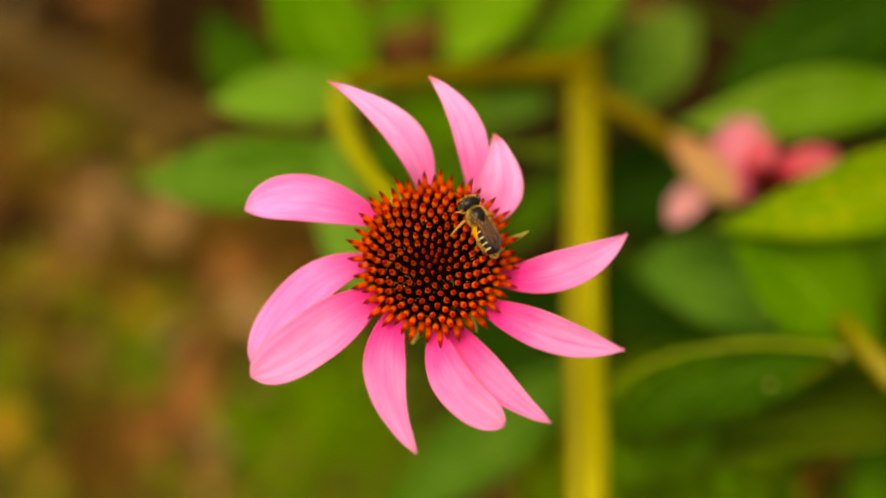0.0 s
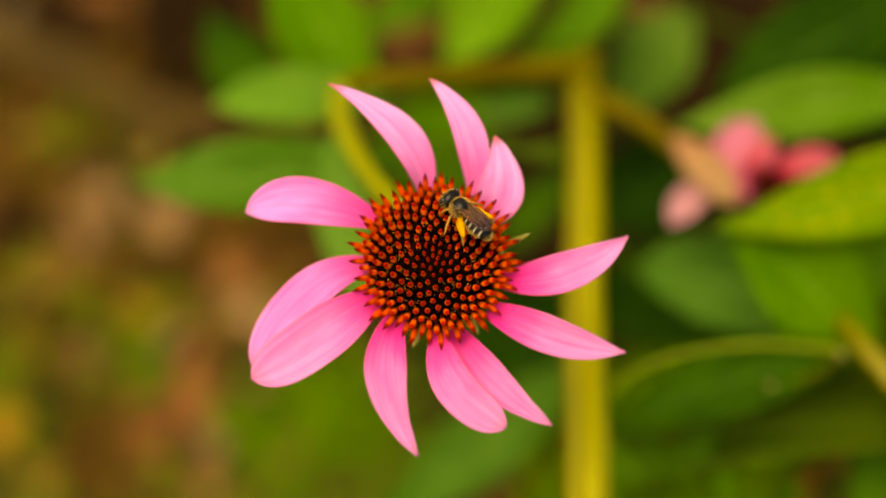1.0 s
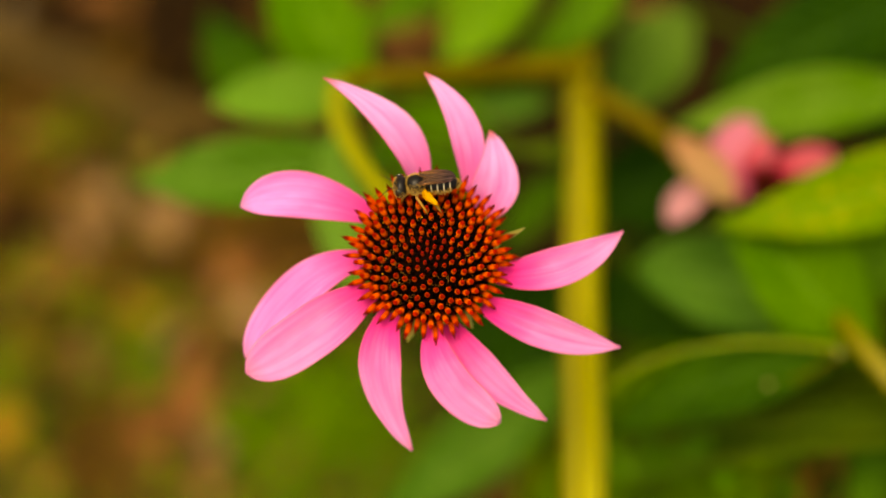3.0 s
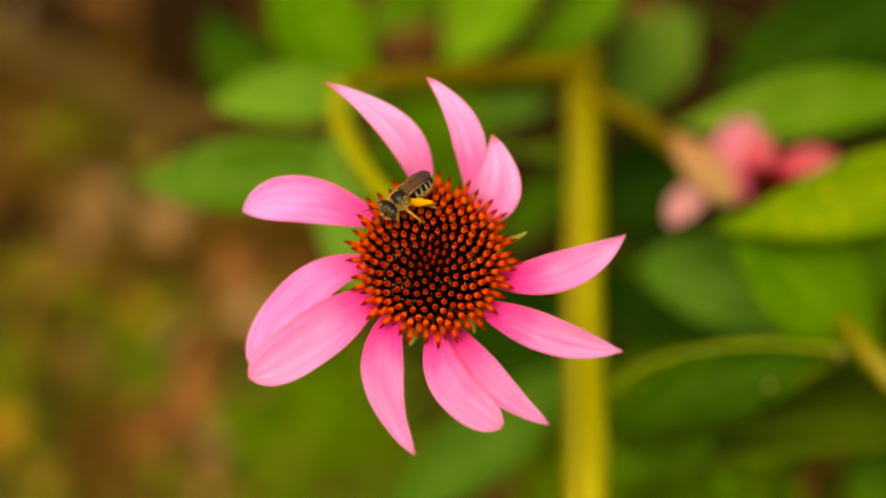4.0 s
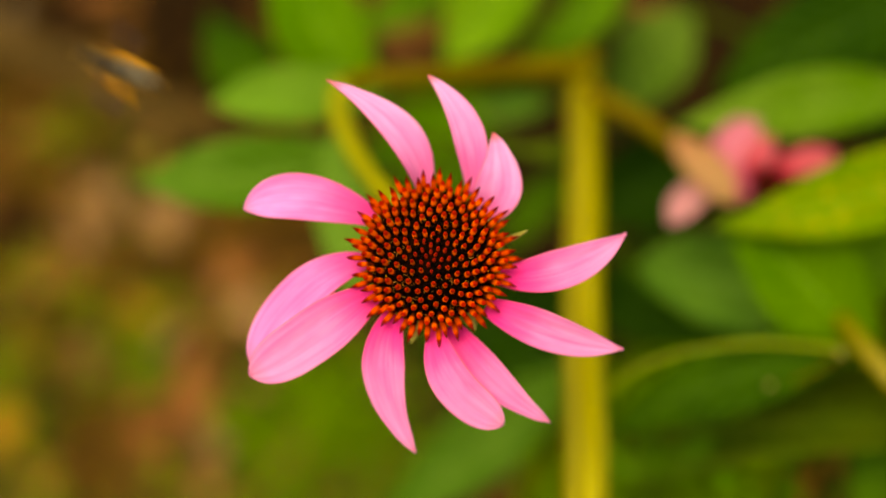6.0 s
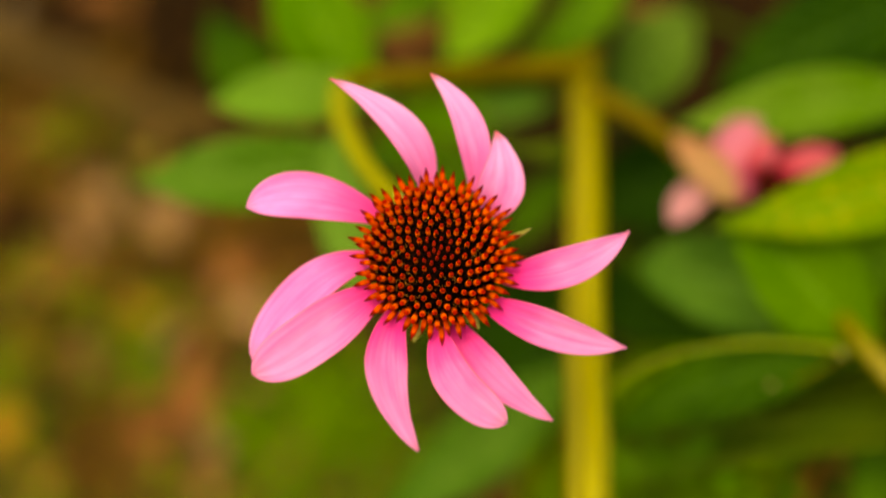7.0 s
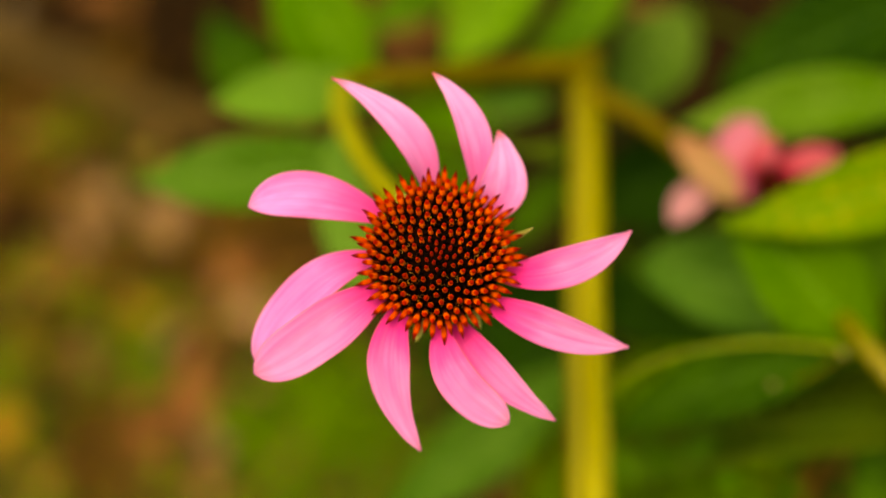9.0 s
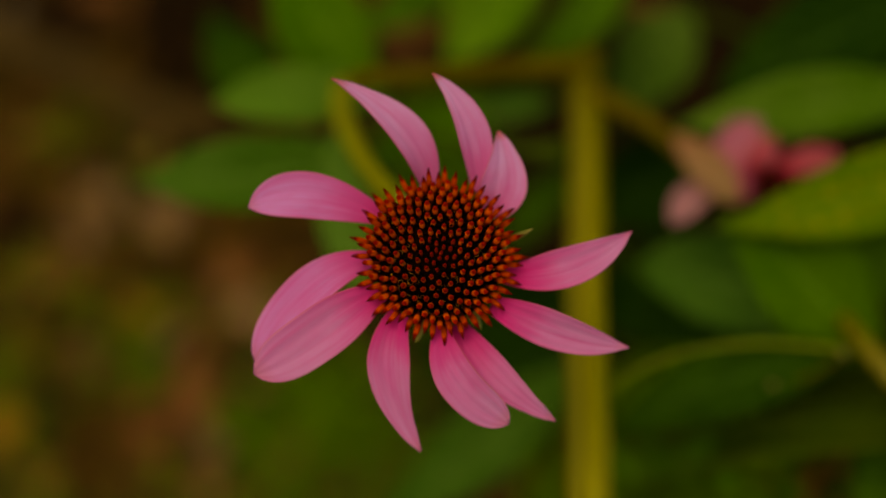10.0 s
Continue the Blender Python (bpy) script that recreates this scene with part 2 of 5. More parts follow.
def soil_material():
    """Damp soil and rotted bark: brown in large patches, crumbs, a little moss."""
    k = Mat("soil", 0.95, 0.0)
    nt = k.nt
    c = mixed(nt, noise_of(nt, k.ob, 16.0, 3.0, 0.42, 0.60), (0.060, 0.034, 0.006), (0.170, 0.095, 0.018))
    c = mixed(nt, noise_of(nt, k.ob, 45.0, 4.0, 0.4, 0.7), c, (0.210, 0.115, 0.032))
    c = mixed(nt, math_of(nt, "MULTIPLY", noise_of(nt, k.ob, 14.0, 3.0, 0.46, 0.62), 0.6), c, (0.105, 0.125, 0.010))
    c = mixed(nt, math_of(nt, "MULTIPLY", noise_of(nt, k.ob, 1.3, 4.0, 0.48, 0.60), 0.8), c, (0.060, 0.085, 0.010))
    g = noise_of(nt, k.ob, 320.0, 5.0, 0.25, 0.75)
    c = mixed(nt, math_of(nt, "MULTIPLY", g, 0.5), c, (0.045, 0.020, 0.003))
    return k.done(c, g, 0.004)


SOIL = soil_material()
BARK = two_tone("bark_chip", (0.250, 0.116, 0.019), (0.122, 0.056, 0.008), 60.0, 500.0, 0.85, 0.001, 0.1, 0.75, True)
MOSS = two_tone("moss", (0.215, 0.235, 0.014), (0.150, 0.180, 0.010), 90.0, 600.0, 0.9, 0.001, 0.02, 0.45, True)
CLOVER_BRIGHT = two_tone("bright_clover", (0.120, 0.280, 0.004), (0.170, 0.320, 0.006), 60.0, 500.0, 0.7, 0.0005, 0.05, 0.6, True)
CLOVER = two_tone("low_clover", (0.074, 0.185, 0.004), (0.115, 0.215, 0.006), 60.0, 500.0, 0.7, 0.0005, 0.05, 0.5, True)
BARK_PALE = two_tone("pale_bark", (0.36, 0.205, 0.060), (0.26, 0.13, 0.030), 60.0, 500.0, 0.85, 0.001, 0.1, 0.6, True)
BARK_MID = two_tone("brown_bark", (0.122, 0.062, 0.006), (0.066, 0.033, 0.003), 60.0, 500.0, 0.9, 0.001, 0.08, 0.5, True)
# Under the plant this near-black brown also stands for the shade there.
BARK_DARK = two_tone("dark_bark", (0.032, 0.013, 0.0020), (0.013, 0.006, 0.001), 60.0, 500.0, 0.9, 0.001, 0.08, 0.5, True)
GRASS = two_tone("grass", (0.190, 0.245, 0.005), (0.260, 0.275, 0.008), 20.0, 300.0, 0.6, 0.0003, 0.3, 0.5, True)
WEED = two_tone("weed", (0.140, 0.270, 0.003), (0.200, 0.310, 0.006), 20.0, 300.0, 0.6, 0.0003, 0.3, 0.4, True)
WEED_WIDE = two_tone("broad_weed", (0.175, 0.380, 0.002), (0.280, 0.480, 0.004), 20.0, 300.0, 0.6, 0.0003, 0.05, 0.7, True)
# Weed green again, with the plant's shade mixed into the colour.
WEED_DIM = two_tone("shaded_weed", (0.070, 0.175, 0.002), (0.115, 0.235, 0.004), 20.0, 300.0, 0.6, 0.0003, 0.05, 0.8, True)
DRY = two_tone("dry_leaf", (0.34, 0.19, 0.080), (0.26, 0.14, 0.052), 50.0, 400.0, 0.8, 0.0005, 0.2, 0.3)
RUST = two_tone("rust_leaf", (0.29, 0.108, 0.026), (0.20, 0.074, 0.016), 50.0, 400.0, 0.8, 0.0005, 0.2, 0.3)
UMBER = two_tone("umber_leaf", (0.075, 0.034, 0.006), (0.045, 0.020, 0.004), 50.0, 400.0, 0.8, 0.0005, 0.1, 0.3)
GOLD = two_tone("yellow_leaf", (0.36, 0.19, 0.010), (0.28, 0.14, 0.008), 50.0, 400.0, 0.8, 0.0005, 0.2, 0.3)
STICK = two_tone("dead_stick", (0.118, 0.066, 0.010), (0.080, 0.046, 0.007), 25.0, 300.0, 0.9, 0.001, 0.2)
STONE = two_tone("stone_grey", (0.150, 0.105, 0.050), (0.100, 0.072, 0.034), 40.0, 400.0, 0.8, 0.001, 0.3)


# ---------------------------------------------------------------- helpers for meshes
def link(name, verts, faces, material, parent=None, uvs=None, label="", smooth=True):
    me = bpy.data.meshes.new(name)
    me.from_pydata([tuple(v) for v in verts], [], faces)
    if smooth:
        me.polygons.foreach_set("use_smooth", [True] * len(me.polygons))
    if uvs is not None:
        lay = me.uv_layers.new(name="uv")
        idx = np.empty(len(me.loops), dtype=np.int32)
        me.loops.foreach_get("vertex_index", idx)
        lay.data.foreach_set("uv", np.asarray(uvs, dtype=np.float32)[idx].ravel())
    me.materials.append(material)
    me.update()
    ob = new(name, me)
    ob.parent = parent
    if label:
        tagged(ob, label)
    return ob


def thing(name, place, label, category, group="", kind=""):
    """An empty at a place in the flower's frame that carries the parts of one thing."""
    ob = new(name)
    ob.matrix_basis = FACING @ Matrix.Translation(Vector(place) * 0.001)
    ob.empty_display_size = 0.01
    ob["place"] = list(place)
    return tagged(ob, label, category, group, kind)


def top_of(ob):
    while ob.parent:
        ob = ob.parent
    return ob


def bez(p, s):
    a, b, c, d = (Vector(q) for q in p)
    k = 1 - s
    return a * k ** 3 + b * 3 * k * k * s + c * 3 * k * s * s + d * s ** 3


def spline(pts, s):
    """Catmull-Rom through the points, s from 0 to 1."""
    q = [Vector(p) for p in pts]
    q = [q[0] * 2 - q[1]] + q + [q[-1] * 2 - q[-2]]
    n = len(q) - 3
    i = min(int(s * n), n - 1)
    t = s * n - i
    a, b, c, d = q[i:i + 4]
    return 0.5 * (2 * b + (c - a) * t + (2 * a - 5 * b + 4 * c - d) * t * t + (3 * b - a - 3 * c + d) * t ** 3)


def closed_sheet(top, thick, rows, cols, normals):
    """Faces and vertices of a sheet of rows x cols points with a thickness and a closed rim."""
    verts = [p + n * thick * 0.5 for p, n in zip(top, normals)] + [p - n * thick * 0.5 for p, n in zip(top, normals)]
    off, faces = rows * cols, []
    for i in range(rows - 1):
        for j in range(cols - 1):
            a = i * cols + j
            faces.append((a, a + 1, a + cols + 1, a + cols))
            faces.append((off + a, off + a + cols, off + a + cols + 1, off + a + 1))
    rim = [j for j in range(cols)] + [i * cols + cols - 1 for i in range(1, rows)]
    rim += [(rows - 1) * cols + j for j in range(cols - 2, -1, -1)] + [i * cols for i in range(rows - 2, 0, -1)]
    for a, b in zip(rim, rim[1:] + rim[:1]):
        faces.append((b, a, off + a, off + b))
    return verts, faces


def blade(name, parent, material, pts, width, profile, face=(0, 0, 1), face_end=None, thick=0.35, cup=0.2, fold=0.0,
          ridge=0.0, wave=0.0, rows=22, cols=13, seed=0, label="", smooth_line=False, notch=0.0):
    """A petal or leaf along a line (millimetres in the flower's frame): width by profile(s), cupped or folded across."""
    rng = random.Random(seed)
    ph = [rng.uniform(0, 6.28) for _ in range(4)]
    base = Vector(top_of(parent)["place"]) if parent else Vector((0, 0, 0))
    line = (lambda s: spline(pts, s)) if smooth_line else (lambda s: bez(pts, s))
    grid, norms, uvs = [], [], []
    f0, f1 = Vector(face), Vector(face_end or face)
    for i in range(rows):
        s = i / (rows - 1)
        c = line(s)
        t = (line(min(1, s + 0.01)) - line(max(0, s - 0.01))).normalized()
        f = f0.lerp(f1, s)
        side = t.cross(f).normalized()
        n = side.cross(t).normalized()
        w = width * 0.5 * profile(s)
        for j in range(cols):
            v = 2 * j / (cols - 1) - 1
            h = w * (cup * (v * v - 0.35) + fold * (abs(v) - 0.4))
            h += ridge * math.cos(v * 3.6 * math.pi) * min(1.0, 4 * s) * min(1.0, w * 0.3)
            h += wave * v * abs(v) * math.sin(s * 9 + ph[0] + v) + wave * 0.6 * math.sin(s * 5 + ph[1]) * v
            pull = notch * math.cos(v * 3.0 * math.pi) * max(0.0, s - 0.9) * 10
            grid.append((c + side * (w * v) + n * h + t * pull - base) * 0.001)
            norms.append(n)
            uvs.append((s, (v + 1) * 0.5))
    verts, faces = closed_sheet(grid, thick * 0.001, rows, cols, norms)
    return link(name, verts, faces, material, parent, uvs + uvs, label)


def tube(name, parent, material, pts, radii, sides=12, steps=26, label="", lump=0.0, seed=0, rib=0.0):
    """A stem along points (millimetres in the flower's frame), with radii along it and closed ends."""
    base = Vector(top_of(parent)["place"]) if parent else Vector((0, 0, 0))
    verts, faces, uvs, up = [], [], [], Vector((0.3, 0.2, 0.93))
    for i in range(steps):
        s = i / (steps - 1)
        c = spline(pts, s)
        t = (spline(pts, min(1, s + 0.01)) - spline(pts, max(0, s - 0.01))).normalized()
        a = t.cross(up).normalized()
        up = a.cross(t).normalized()
        k = s * (len(radii) - 1)
        i0 = min(int(k), len(radii) - 2)
        r = radii[i0] + (radii[i0 + 1] - radii[i0]) * (k - i0)
        for j in range(sides):
            g = 2 * math.pi * j / sides - math.pi / 2
            uvs.append((j / sides, s))
            rr = r * (1 + lump * noise.noise(c * 0.15 + Vector((math.cos(g), math.sin(g), seed))) + rib * math.cos(5 * g))
            verts.append((c + (a * math.cos(g) + up * math.sin(g)) * rr - base) * 0.001)
    for i in range(steps - 1):
        for j in range(sides):
            k = (j + 1) % sides
            faces.append((i * sides + j, i * sides + k, (i + 1) * sides + k, (i + 1) * sides + j))
    faces.append(tuple(range(sides))[::-1])
    faces.append(tuple(range((steps - 1) * sides, steps * sides)))
    return link(name, verts, faces, material, parent, uvs, label)


def lathe(profile, sides):
    """Vertices and faces of a body turned about z; profile: (radius, height) from the bottom up."""
    verts, faces = [], []
    for r, z in profile:
        for j in range(sides):
            g = 2 * math.pi * j / sides
            verts.append(Vector((r * math.cos(g), r * math.sin(g), z)))
    for i in range(len(profile) - 1):
        for j in range(sides):
            k = (j + 1) % sides
            faces.append((i * sides + j, i * sides + k, (i + 1) * sides + k, (i + 1) * sides + j))
    faces.append(tuple(range(sides))[::-1])
    faces.append(tuple(range((len(profile) - 1) * sides, len(profile) * sides)))
    return verts, faces


def petal_width(s):
    return max(0.04, (0.30 + 0.70 * math.sin(min(1, s / 0.55) * math.pi / 2)) * (1 - max(0.0, (s - 0.5) / 0.5) ** 2.6) ** 0.8)


def blunt_petal(s):
    return max(0.05, (0.30 + 0.70 * math.sin(min(1, s / 0.55) * math.pi / 2)) * (1 - max(0.0, (s - 0.5) / 0.5) ** 4.5) ** 0.7)


def pointed_petal(s):
    return max(0.05, (0.44 + 0.56 * math.sin(min(1, s / 0.44) * math.pi / 2)) * (1 - max(0.0, (s - 0.38) / 0.62) ** 1.9) + 0.13 * max(0.0, s - 0.8) / 0.2 * (1 - s ** 14))


def full_petal(s):
    return max(0.06, (0.44 + 0.56 * math.sin(min(1, s / 0.44) * math.pi / 2)) * (1 - max(0.0, (s - 0.38) / 0.62) ** 2.3))


def leaf_width(s):
    return max(0.05, math.sin(math.pi * min(1, s / 0.8 * 0.5)) ** 0.7 * (1 - max(0.0, (s - 0.3) / 0.7) ** 2.0) * (1 if s > 0.06 else 0.3 + s * 11))


# ---------------------------------------------------------------- ground
def ground_height(x, y):
    near = max(0.0, 1 - math.hypot(x, y) / 1.2)
    return near * (0.005 * noise.noise((x * 9, y * 9, 0)) + 0.003 * noise.noise((x * 25, y * 25, 4))) - 0.004


def ground():
    half = [0.011 * k for k in range(66)] + [0.72 * 1.32 ** k for k in range(1, 29)]
    xs = [-v for v in half[:0:-1]] + half
    n = len(xs)
    verts = [(x, y, ground_height(x, y)) for y in xs for x in xs]
    faces = [(i * n + j, i * n + j + 1, (i + 1) * n + j + 1, (i + 1) * n + j) for i in range(n - 1) for j in range(n - 1)]
    tagged(link("ground", verts, faces, SOIL), "damp brown garden soil with bark and moss", "soil", kind="structure")


def bark_chips(name, material, label, many, seed, x0, y0, wide, deep, lift=0.0, size=1.0):
    rng, verts, faces = random.Random(seed), [], []
    for _ in range(many):
        x, y = rng.gauss(x0, wide), rng.gauss(y0, deep)
        a, b, c = size * rng.uniform(0.005, 0.018), size * rng.uniform(0.003, 0.008), rng.uniform(0.0008, 0.0025)
        m = Matrix.Translation((x, y, ground_height(x, y) + c + lift * rng.random())) @ Euler((rng.gauss(0, 0.3), rng.gauss(0, 0.3), rng.uniform(0, 6.28))).to_matrix().to_4x4()
        k = len(verts)
        for sx, sy, sz in ((-1, -.7, -1), (1, -1, -1), (.8, 1, -1), (-1, .8, -1), (-.8, -.6, 1), (.9, -.8, 1), (.7, .8, 1), (-.9, .7, 1)):
            verts.append(m @ Vector((sx * a * rng.uniform(.7, 1), sy * b * rng.uniform(.7, 1), sz * c)))
        faces += [tuple(k + i for i in q) for q in ((0, 3, 2, 1), (4, 5, 6, 7), (0, 1, 5, 4), (1, 2, 6, 5), (2, 3, 7, 6), (3, 0, 4, 7))]
    tagged(link(name, verts, faces, material, smooth=False), label, "mulch", kind="stuff")


def tufts(name, spots, material, label, height, seed, each=130, wide=0.0016):
    """Blades of grass or weeds in clumps; spots: (x, y, radius)."""
    rng, verts, faces = random.Random(seed), [], []
    for x0, y0, rad in spots:
        for _ in range(each):
            x, y = rng.gauss(x0, rad), rng.gauss(y0, rad)
            g, lean, h = rng.uniform(0, 6.28), rng.uniform(0.3, 1.2), height * rng.uniform(0.5, 1.2)
            w = wide * rng.uniform(0.6, 1.5)
            d, s = Vector((math.cos(g), math.sin(g), 0)), Vector((-math.sin(g), math.cos(g), 0))
            root = Vector((x, y, ground_height(x, y) - 0.002))
            k = len(verts)
            for q, ww in ((0, 0.7), (0.4, 1.0), (0.75, 0.7), (1.0, 0.08)):
                c = root + d * (h * lean * q * q) + Vector((0, 0, h * q * (1 - 0.3 * q)))
                verts += [c - s * w * ww, c + s * w * ww, c + d * w * 0.5 * ww]
            for i in range(3):
                a = k + i * 3
                faces += [(a, a + 1, a + 4, a + 3), (a + 1, a + 2, a + 5, a + 4), (a + 2, a, a + 3, a + 5)]
    tagged(link(name, verts, faces, material), label, "grass", kind="stuff")


def ground_leaf(xy, length, width, turn, material, label, seed):
    """A curled dead leaf lying on the soil."""
    rng, rows, cols = random.Random(seed), 12, 9
    grid, norms, uvs = [], [], []
    for i in range(rows):
        s = i / (rows - 1)
        w = width * 0.5 * max(0.06, math.sin(math.pi * (0.06 + 0.9 * s)) ** 0.8)
        for j in range(cols):
            v = 2 * j / (cols - 1) - 1
            grid.append(Vector(((s - 0.5) * length, w * v, 0.25 * w * v * v + 0.10 * length * (s - 0.5) ** 2 + 0.0015 * math.sin(7 * s + 3 * v + seed))))
            norms.append(Vector((0, 0, 1)))
            uvs.append((s, (v + 1) / 2))
    verts, faces = closed_sheet(grid, 0.0008, rows, cols, norms)
    ob = link("dead_leaf", verts, faces, material, None, uvs + uvs)
    ob.matrix_basis = pose(xy[0], xy[1], ground_height(*xy) + 0.008, rng.uniform(-8, 8), rng.uniform(-8, 8), turn)
    return tagged(ob, label, "leaf", "dead leaves on the soil")


def lump_stone(xy, size, seed):
    bm = bmesh.new()
    bmesh.ops.create_icosphere(bm, subdivisions=3, radius=1)
    for v in bm.verts:
        v.co *= 1 + 0.25 * noise.noise(v.co * 1.3 + Vector((seed, 0, 0))) + 0.06 * noise.noise(v.co * 4)
        v.co = Vector((v.co.x * size, v.co.y * size * 0.8, v.co.z * size * 0.5))
    verts, faces = [v.co.copy() for v in bm.verts], [tuple(v.index for v in f.verts) for f in bm.faces]
    bm.free()
    ob = link("stone", verts, faces, STONE)
    ob.matrix_basis = pose(xy[0], xy[1], ground_height(*xy) + size * 0.2, 0, 0, seed * 40)
    return tagged(ob, "small grey-brown stone half sunk in soil", "stone")


def stick(a, b, radius, seed):
    """A dead stick lying on the soil between two places, with stubs of twigs."""
    t = tagged(new("dead_stick"), "weathered brown dead stick lying on the soil", "stick")
    p, q = Vector((*a, radius)), Vector((*b, radius))
    t.location = p
    d = (q - p).normalized()
    s = Vector((-d.y, d.x, 0))

    def rod(name, line, r0, r1, lab=""):
        steps, sides, verts, faces = len(line), 10, [], []
        for i, c in enumerate(line):
            ax = (line[min(i + 1, steps - 1)] - line[max(i - 1, 0)]).normalized()
            u = ax.cross(Vector((0, 0, 1))).normalized()
            w = u.cross(ax)
            for j in range(sides):
                g, k = 2 * math.pi * j / sides, i / (steps - 1)
                r = (r0 + (r1 - r0) * k) * (1 + 0.18 * noise.noise((k * 8, math.cos(g) * 2, math.sin(g) * 2 + seed)))
                verts.append(c + (u * math.cos(g) + w * math.sin(g)) * r)
        for i in range(steps - 1):
            for j in range(sides):
                k = (j + 1) % sides
                faces.append((i * sides + j, i * sides + k, (i + 1) * sides + k, (i + 1) * sides + j))
        faces += [tuple(range(sides))[::-1], tuple(range((steps - 1) * sides, steps * sides))]
        link(name, verts, faces, STICK, t, None, lab)

    length = (q - p).length
    rod("shaft", [d * (length * k / 15) + s * 0.006 * math.sin(k * 0.3 + seed) for k in range(16)], radius, radius * 0.65, "weathered bark")
    for k, side in ((0.35, 1), (0.62, -1)):
        root = d * (length * k)
        rod("twig_stub", [root, root + s * side * 0.012 + d * 0.006, root + s * side * 0.026 + d * 0.016 + Vector((0, 0, 0.004))], radius * 0.4, radius * 0.2)


ground()
bark_chips("bark_mulch", BARK, "scattered brown bark chips on the soil", 2600, 5, -0.12, 0.15, 0.20, 0.20)
bark_chips("dark_mulch", BARK_DARK, "dark bark mulch beside the plant", 1500, 6, *(-0.146, 0.293), 0.045, 0.040)
bark_chips("dark_mulch", BARK_DARK, "dark bark mulch under the plant, darkened for its shade", 5200, 7, *(0.114, 0.198), 0.070, 0.075, 0.006)
for k, (spot, many, size) in enumerate((((-0.109, 0.169), 110, 0.014), ((-0.217, 0.164), 90, 0.014), ((-0.199, 0.269), 300, 0.030), ((-0.168, 0.151), 110, 0.008), ((-0.197, 0.120), 60, 0.009), ((-0.164, 0.055), 110, 0.009), ((-0.115, 0.169), 110, 0.009), ((-0.222, 0.170), 110, 0.010), ((-0.141, 0.157), 60, 0.006), ((-0.110, 0.120), 70, 0.007), ((-0.155, 0.079), 70, 0.007))):
    bark_chips("dark_mulch", BARK_MID, "dark brown bark mulch on the open soil", many, 40 + k, *spot, size, size, 0.005)
bark_chips("bark_mulch", BARK_PALE, "pale dry flakes of bark on the soil", 16, 61, -0.150, 0.165, 0.050, 0.030, 0.008, 1.2)
bark_chips("bark_mulch", BARK_PALE, "pale dry flakes of bark on the soil", 22, 66, -0.140, 0.080, 0.050, 0.030, 0.008, 1.1)
bark_chips("dark_mulch", BARK_DARK, "dark bark between the paler chips", 130, 62, -0.155, 0.140, 0.060, 0.075, 0.006, 1.35)
bark_chips("dark_mulch", BARK_DARK, "dark bark mulch at the bed's edge", 260, 63, *(-0.21, 0.289), 0.020, 0.014, 0.006)
bark_chips("dark_mulch", BARK_DARK, "dark bark mulch at the bed's edge", 160, 65, *(-0.137, 0.289), 0.014, 0.016, 0.006)
bark_chips("dark_mulch", BARK_MID, "dark brown bark mulch at the bed's edge", 260, 64, *(-0.215, 0.198), 0.016, 0.018, 0.006)
stick((-0.253, 0.274), (-0.107, 0.228), 0.012, 1)
bark_chips("moss", MOSS, "olive-green moss cushions on the soil", 60, 70, *(-0.149, 0.123), 0.012, 0.012, 0.008, 0.5)
bark_chips("moss", MOSS, "olive-green moss cushions on the soil", 45, 71, *(-0.186, 0.133), 0.01, 0.01, 0.008, 0.5)
bark_chips("moss", MOSS, "olive-green moss cushions on the soil", 30, 72, *(-0.139, 0.14), 0.007, 0.007, 0.008, 0.5)
bark_chips("moss", MOSS, "olive-green moss cushions on the soil", 40, 73, *(-0.2, 0.105), 0.01, 0.01, 0.008, 0.5)
bark_chips("moss", MOSS, "olive-green moss cushions on the soil", 30, 74, *(-0.192, 0.233), 0.009, 0.009, 0.008, 0.5)
bark_chips("moss", MOSS, "olive-green moss cushions on the soil", 30, 75, *(-0.21, 0.152), 0.008, 0.008, 0.008, 0.5)
bark_chips("moss", MOSS, "olive-green moss cushions on the soil", 40, 76, *(-0.124, 0.047), 0.01, 0.01, 0.008, 0.5)
bark_chips("moss", MOSS, "olive-green moss cushions on the soil", 30, 77, *(-0.102, 0.128), 0.008, 0.008, 0.008, 0.5)
bark_chips("moss", MOSS, "olive-green moss cushions on the soil", 30, 78, *(-0.194, 0.047), 0.01, 0.01, 0.008, 0.5)
bark_chips("clover", CLOVER, "small flat green clover leaves on the soil", 130, 80, *(-0.077, 0.072), 0.014, 0.014, 0.010, 0.4)
bark_chips("clover", CLOVER, "small flat green clover leaves on the soil", 110, 81, *(-0.052, 0.061), 0.014, 0.014, 0.010, 0.4)
bark_chips("clover", CLOVER, "small flat green clover leaves on the soil", 50, 82, *(-0.148, 0.101), 0.007, 0.007, 0.010, 0.4)
bark_chips("clover", CLOVER, "small flat green clover leaves on the soil", 70, 83, *(-0.061, 0.091), 0.01, 0.01, 0.010, 0.4)
bark_chips("clover", CLOVER, "small flat green clover leaves on the soil", 60, 84, *(-0.039, 0.077), 0.01, 0.01, 0.010, 0.4)
bark_chips("clover", CLOVER_BRIGHT, "small flat green clover leaves under the plant", 150, 90, *(0.094, 0.069), 0.012, 0.012, 0.016, 0.45)
bark_chips("clover", CLOVER_BRIGHT, "small flat green clover leaves under the plant", 150, 91, *(0.106, 0.047), 0.013, 0.013, 0.016, 0.45)
bark_chips("clover", CLOVER_BRIGHT, "small flat green clover leaves under the plant", 40, 92, *(0.138, 0.045), 0.012, 0.012, 0.016, 0.45)
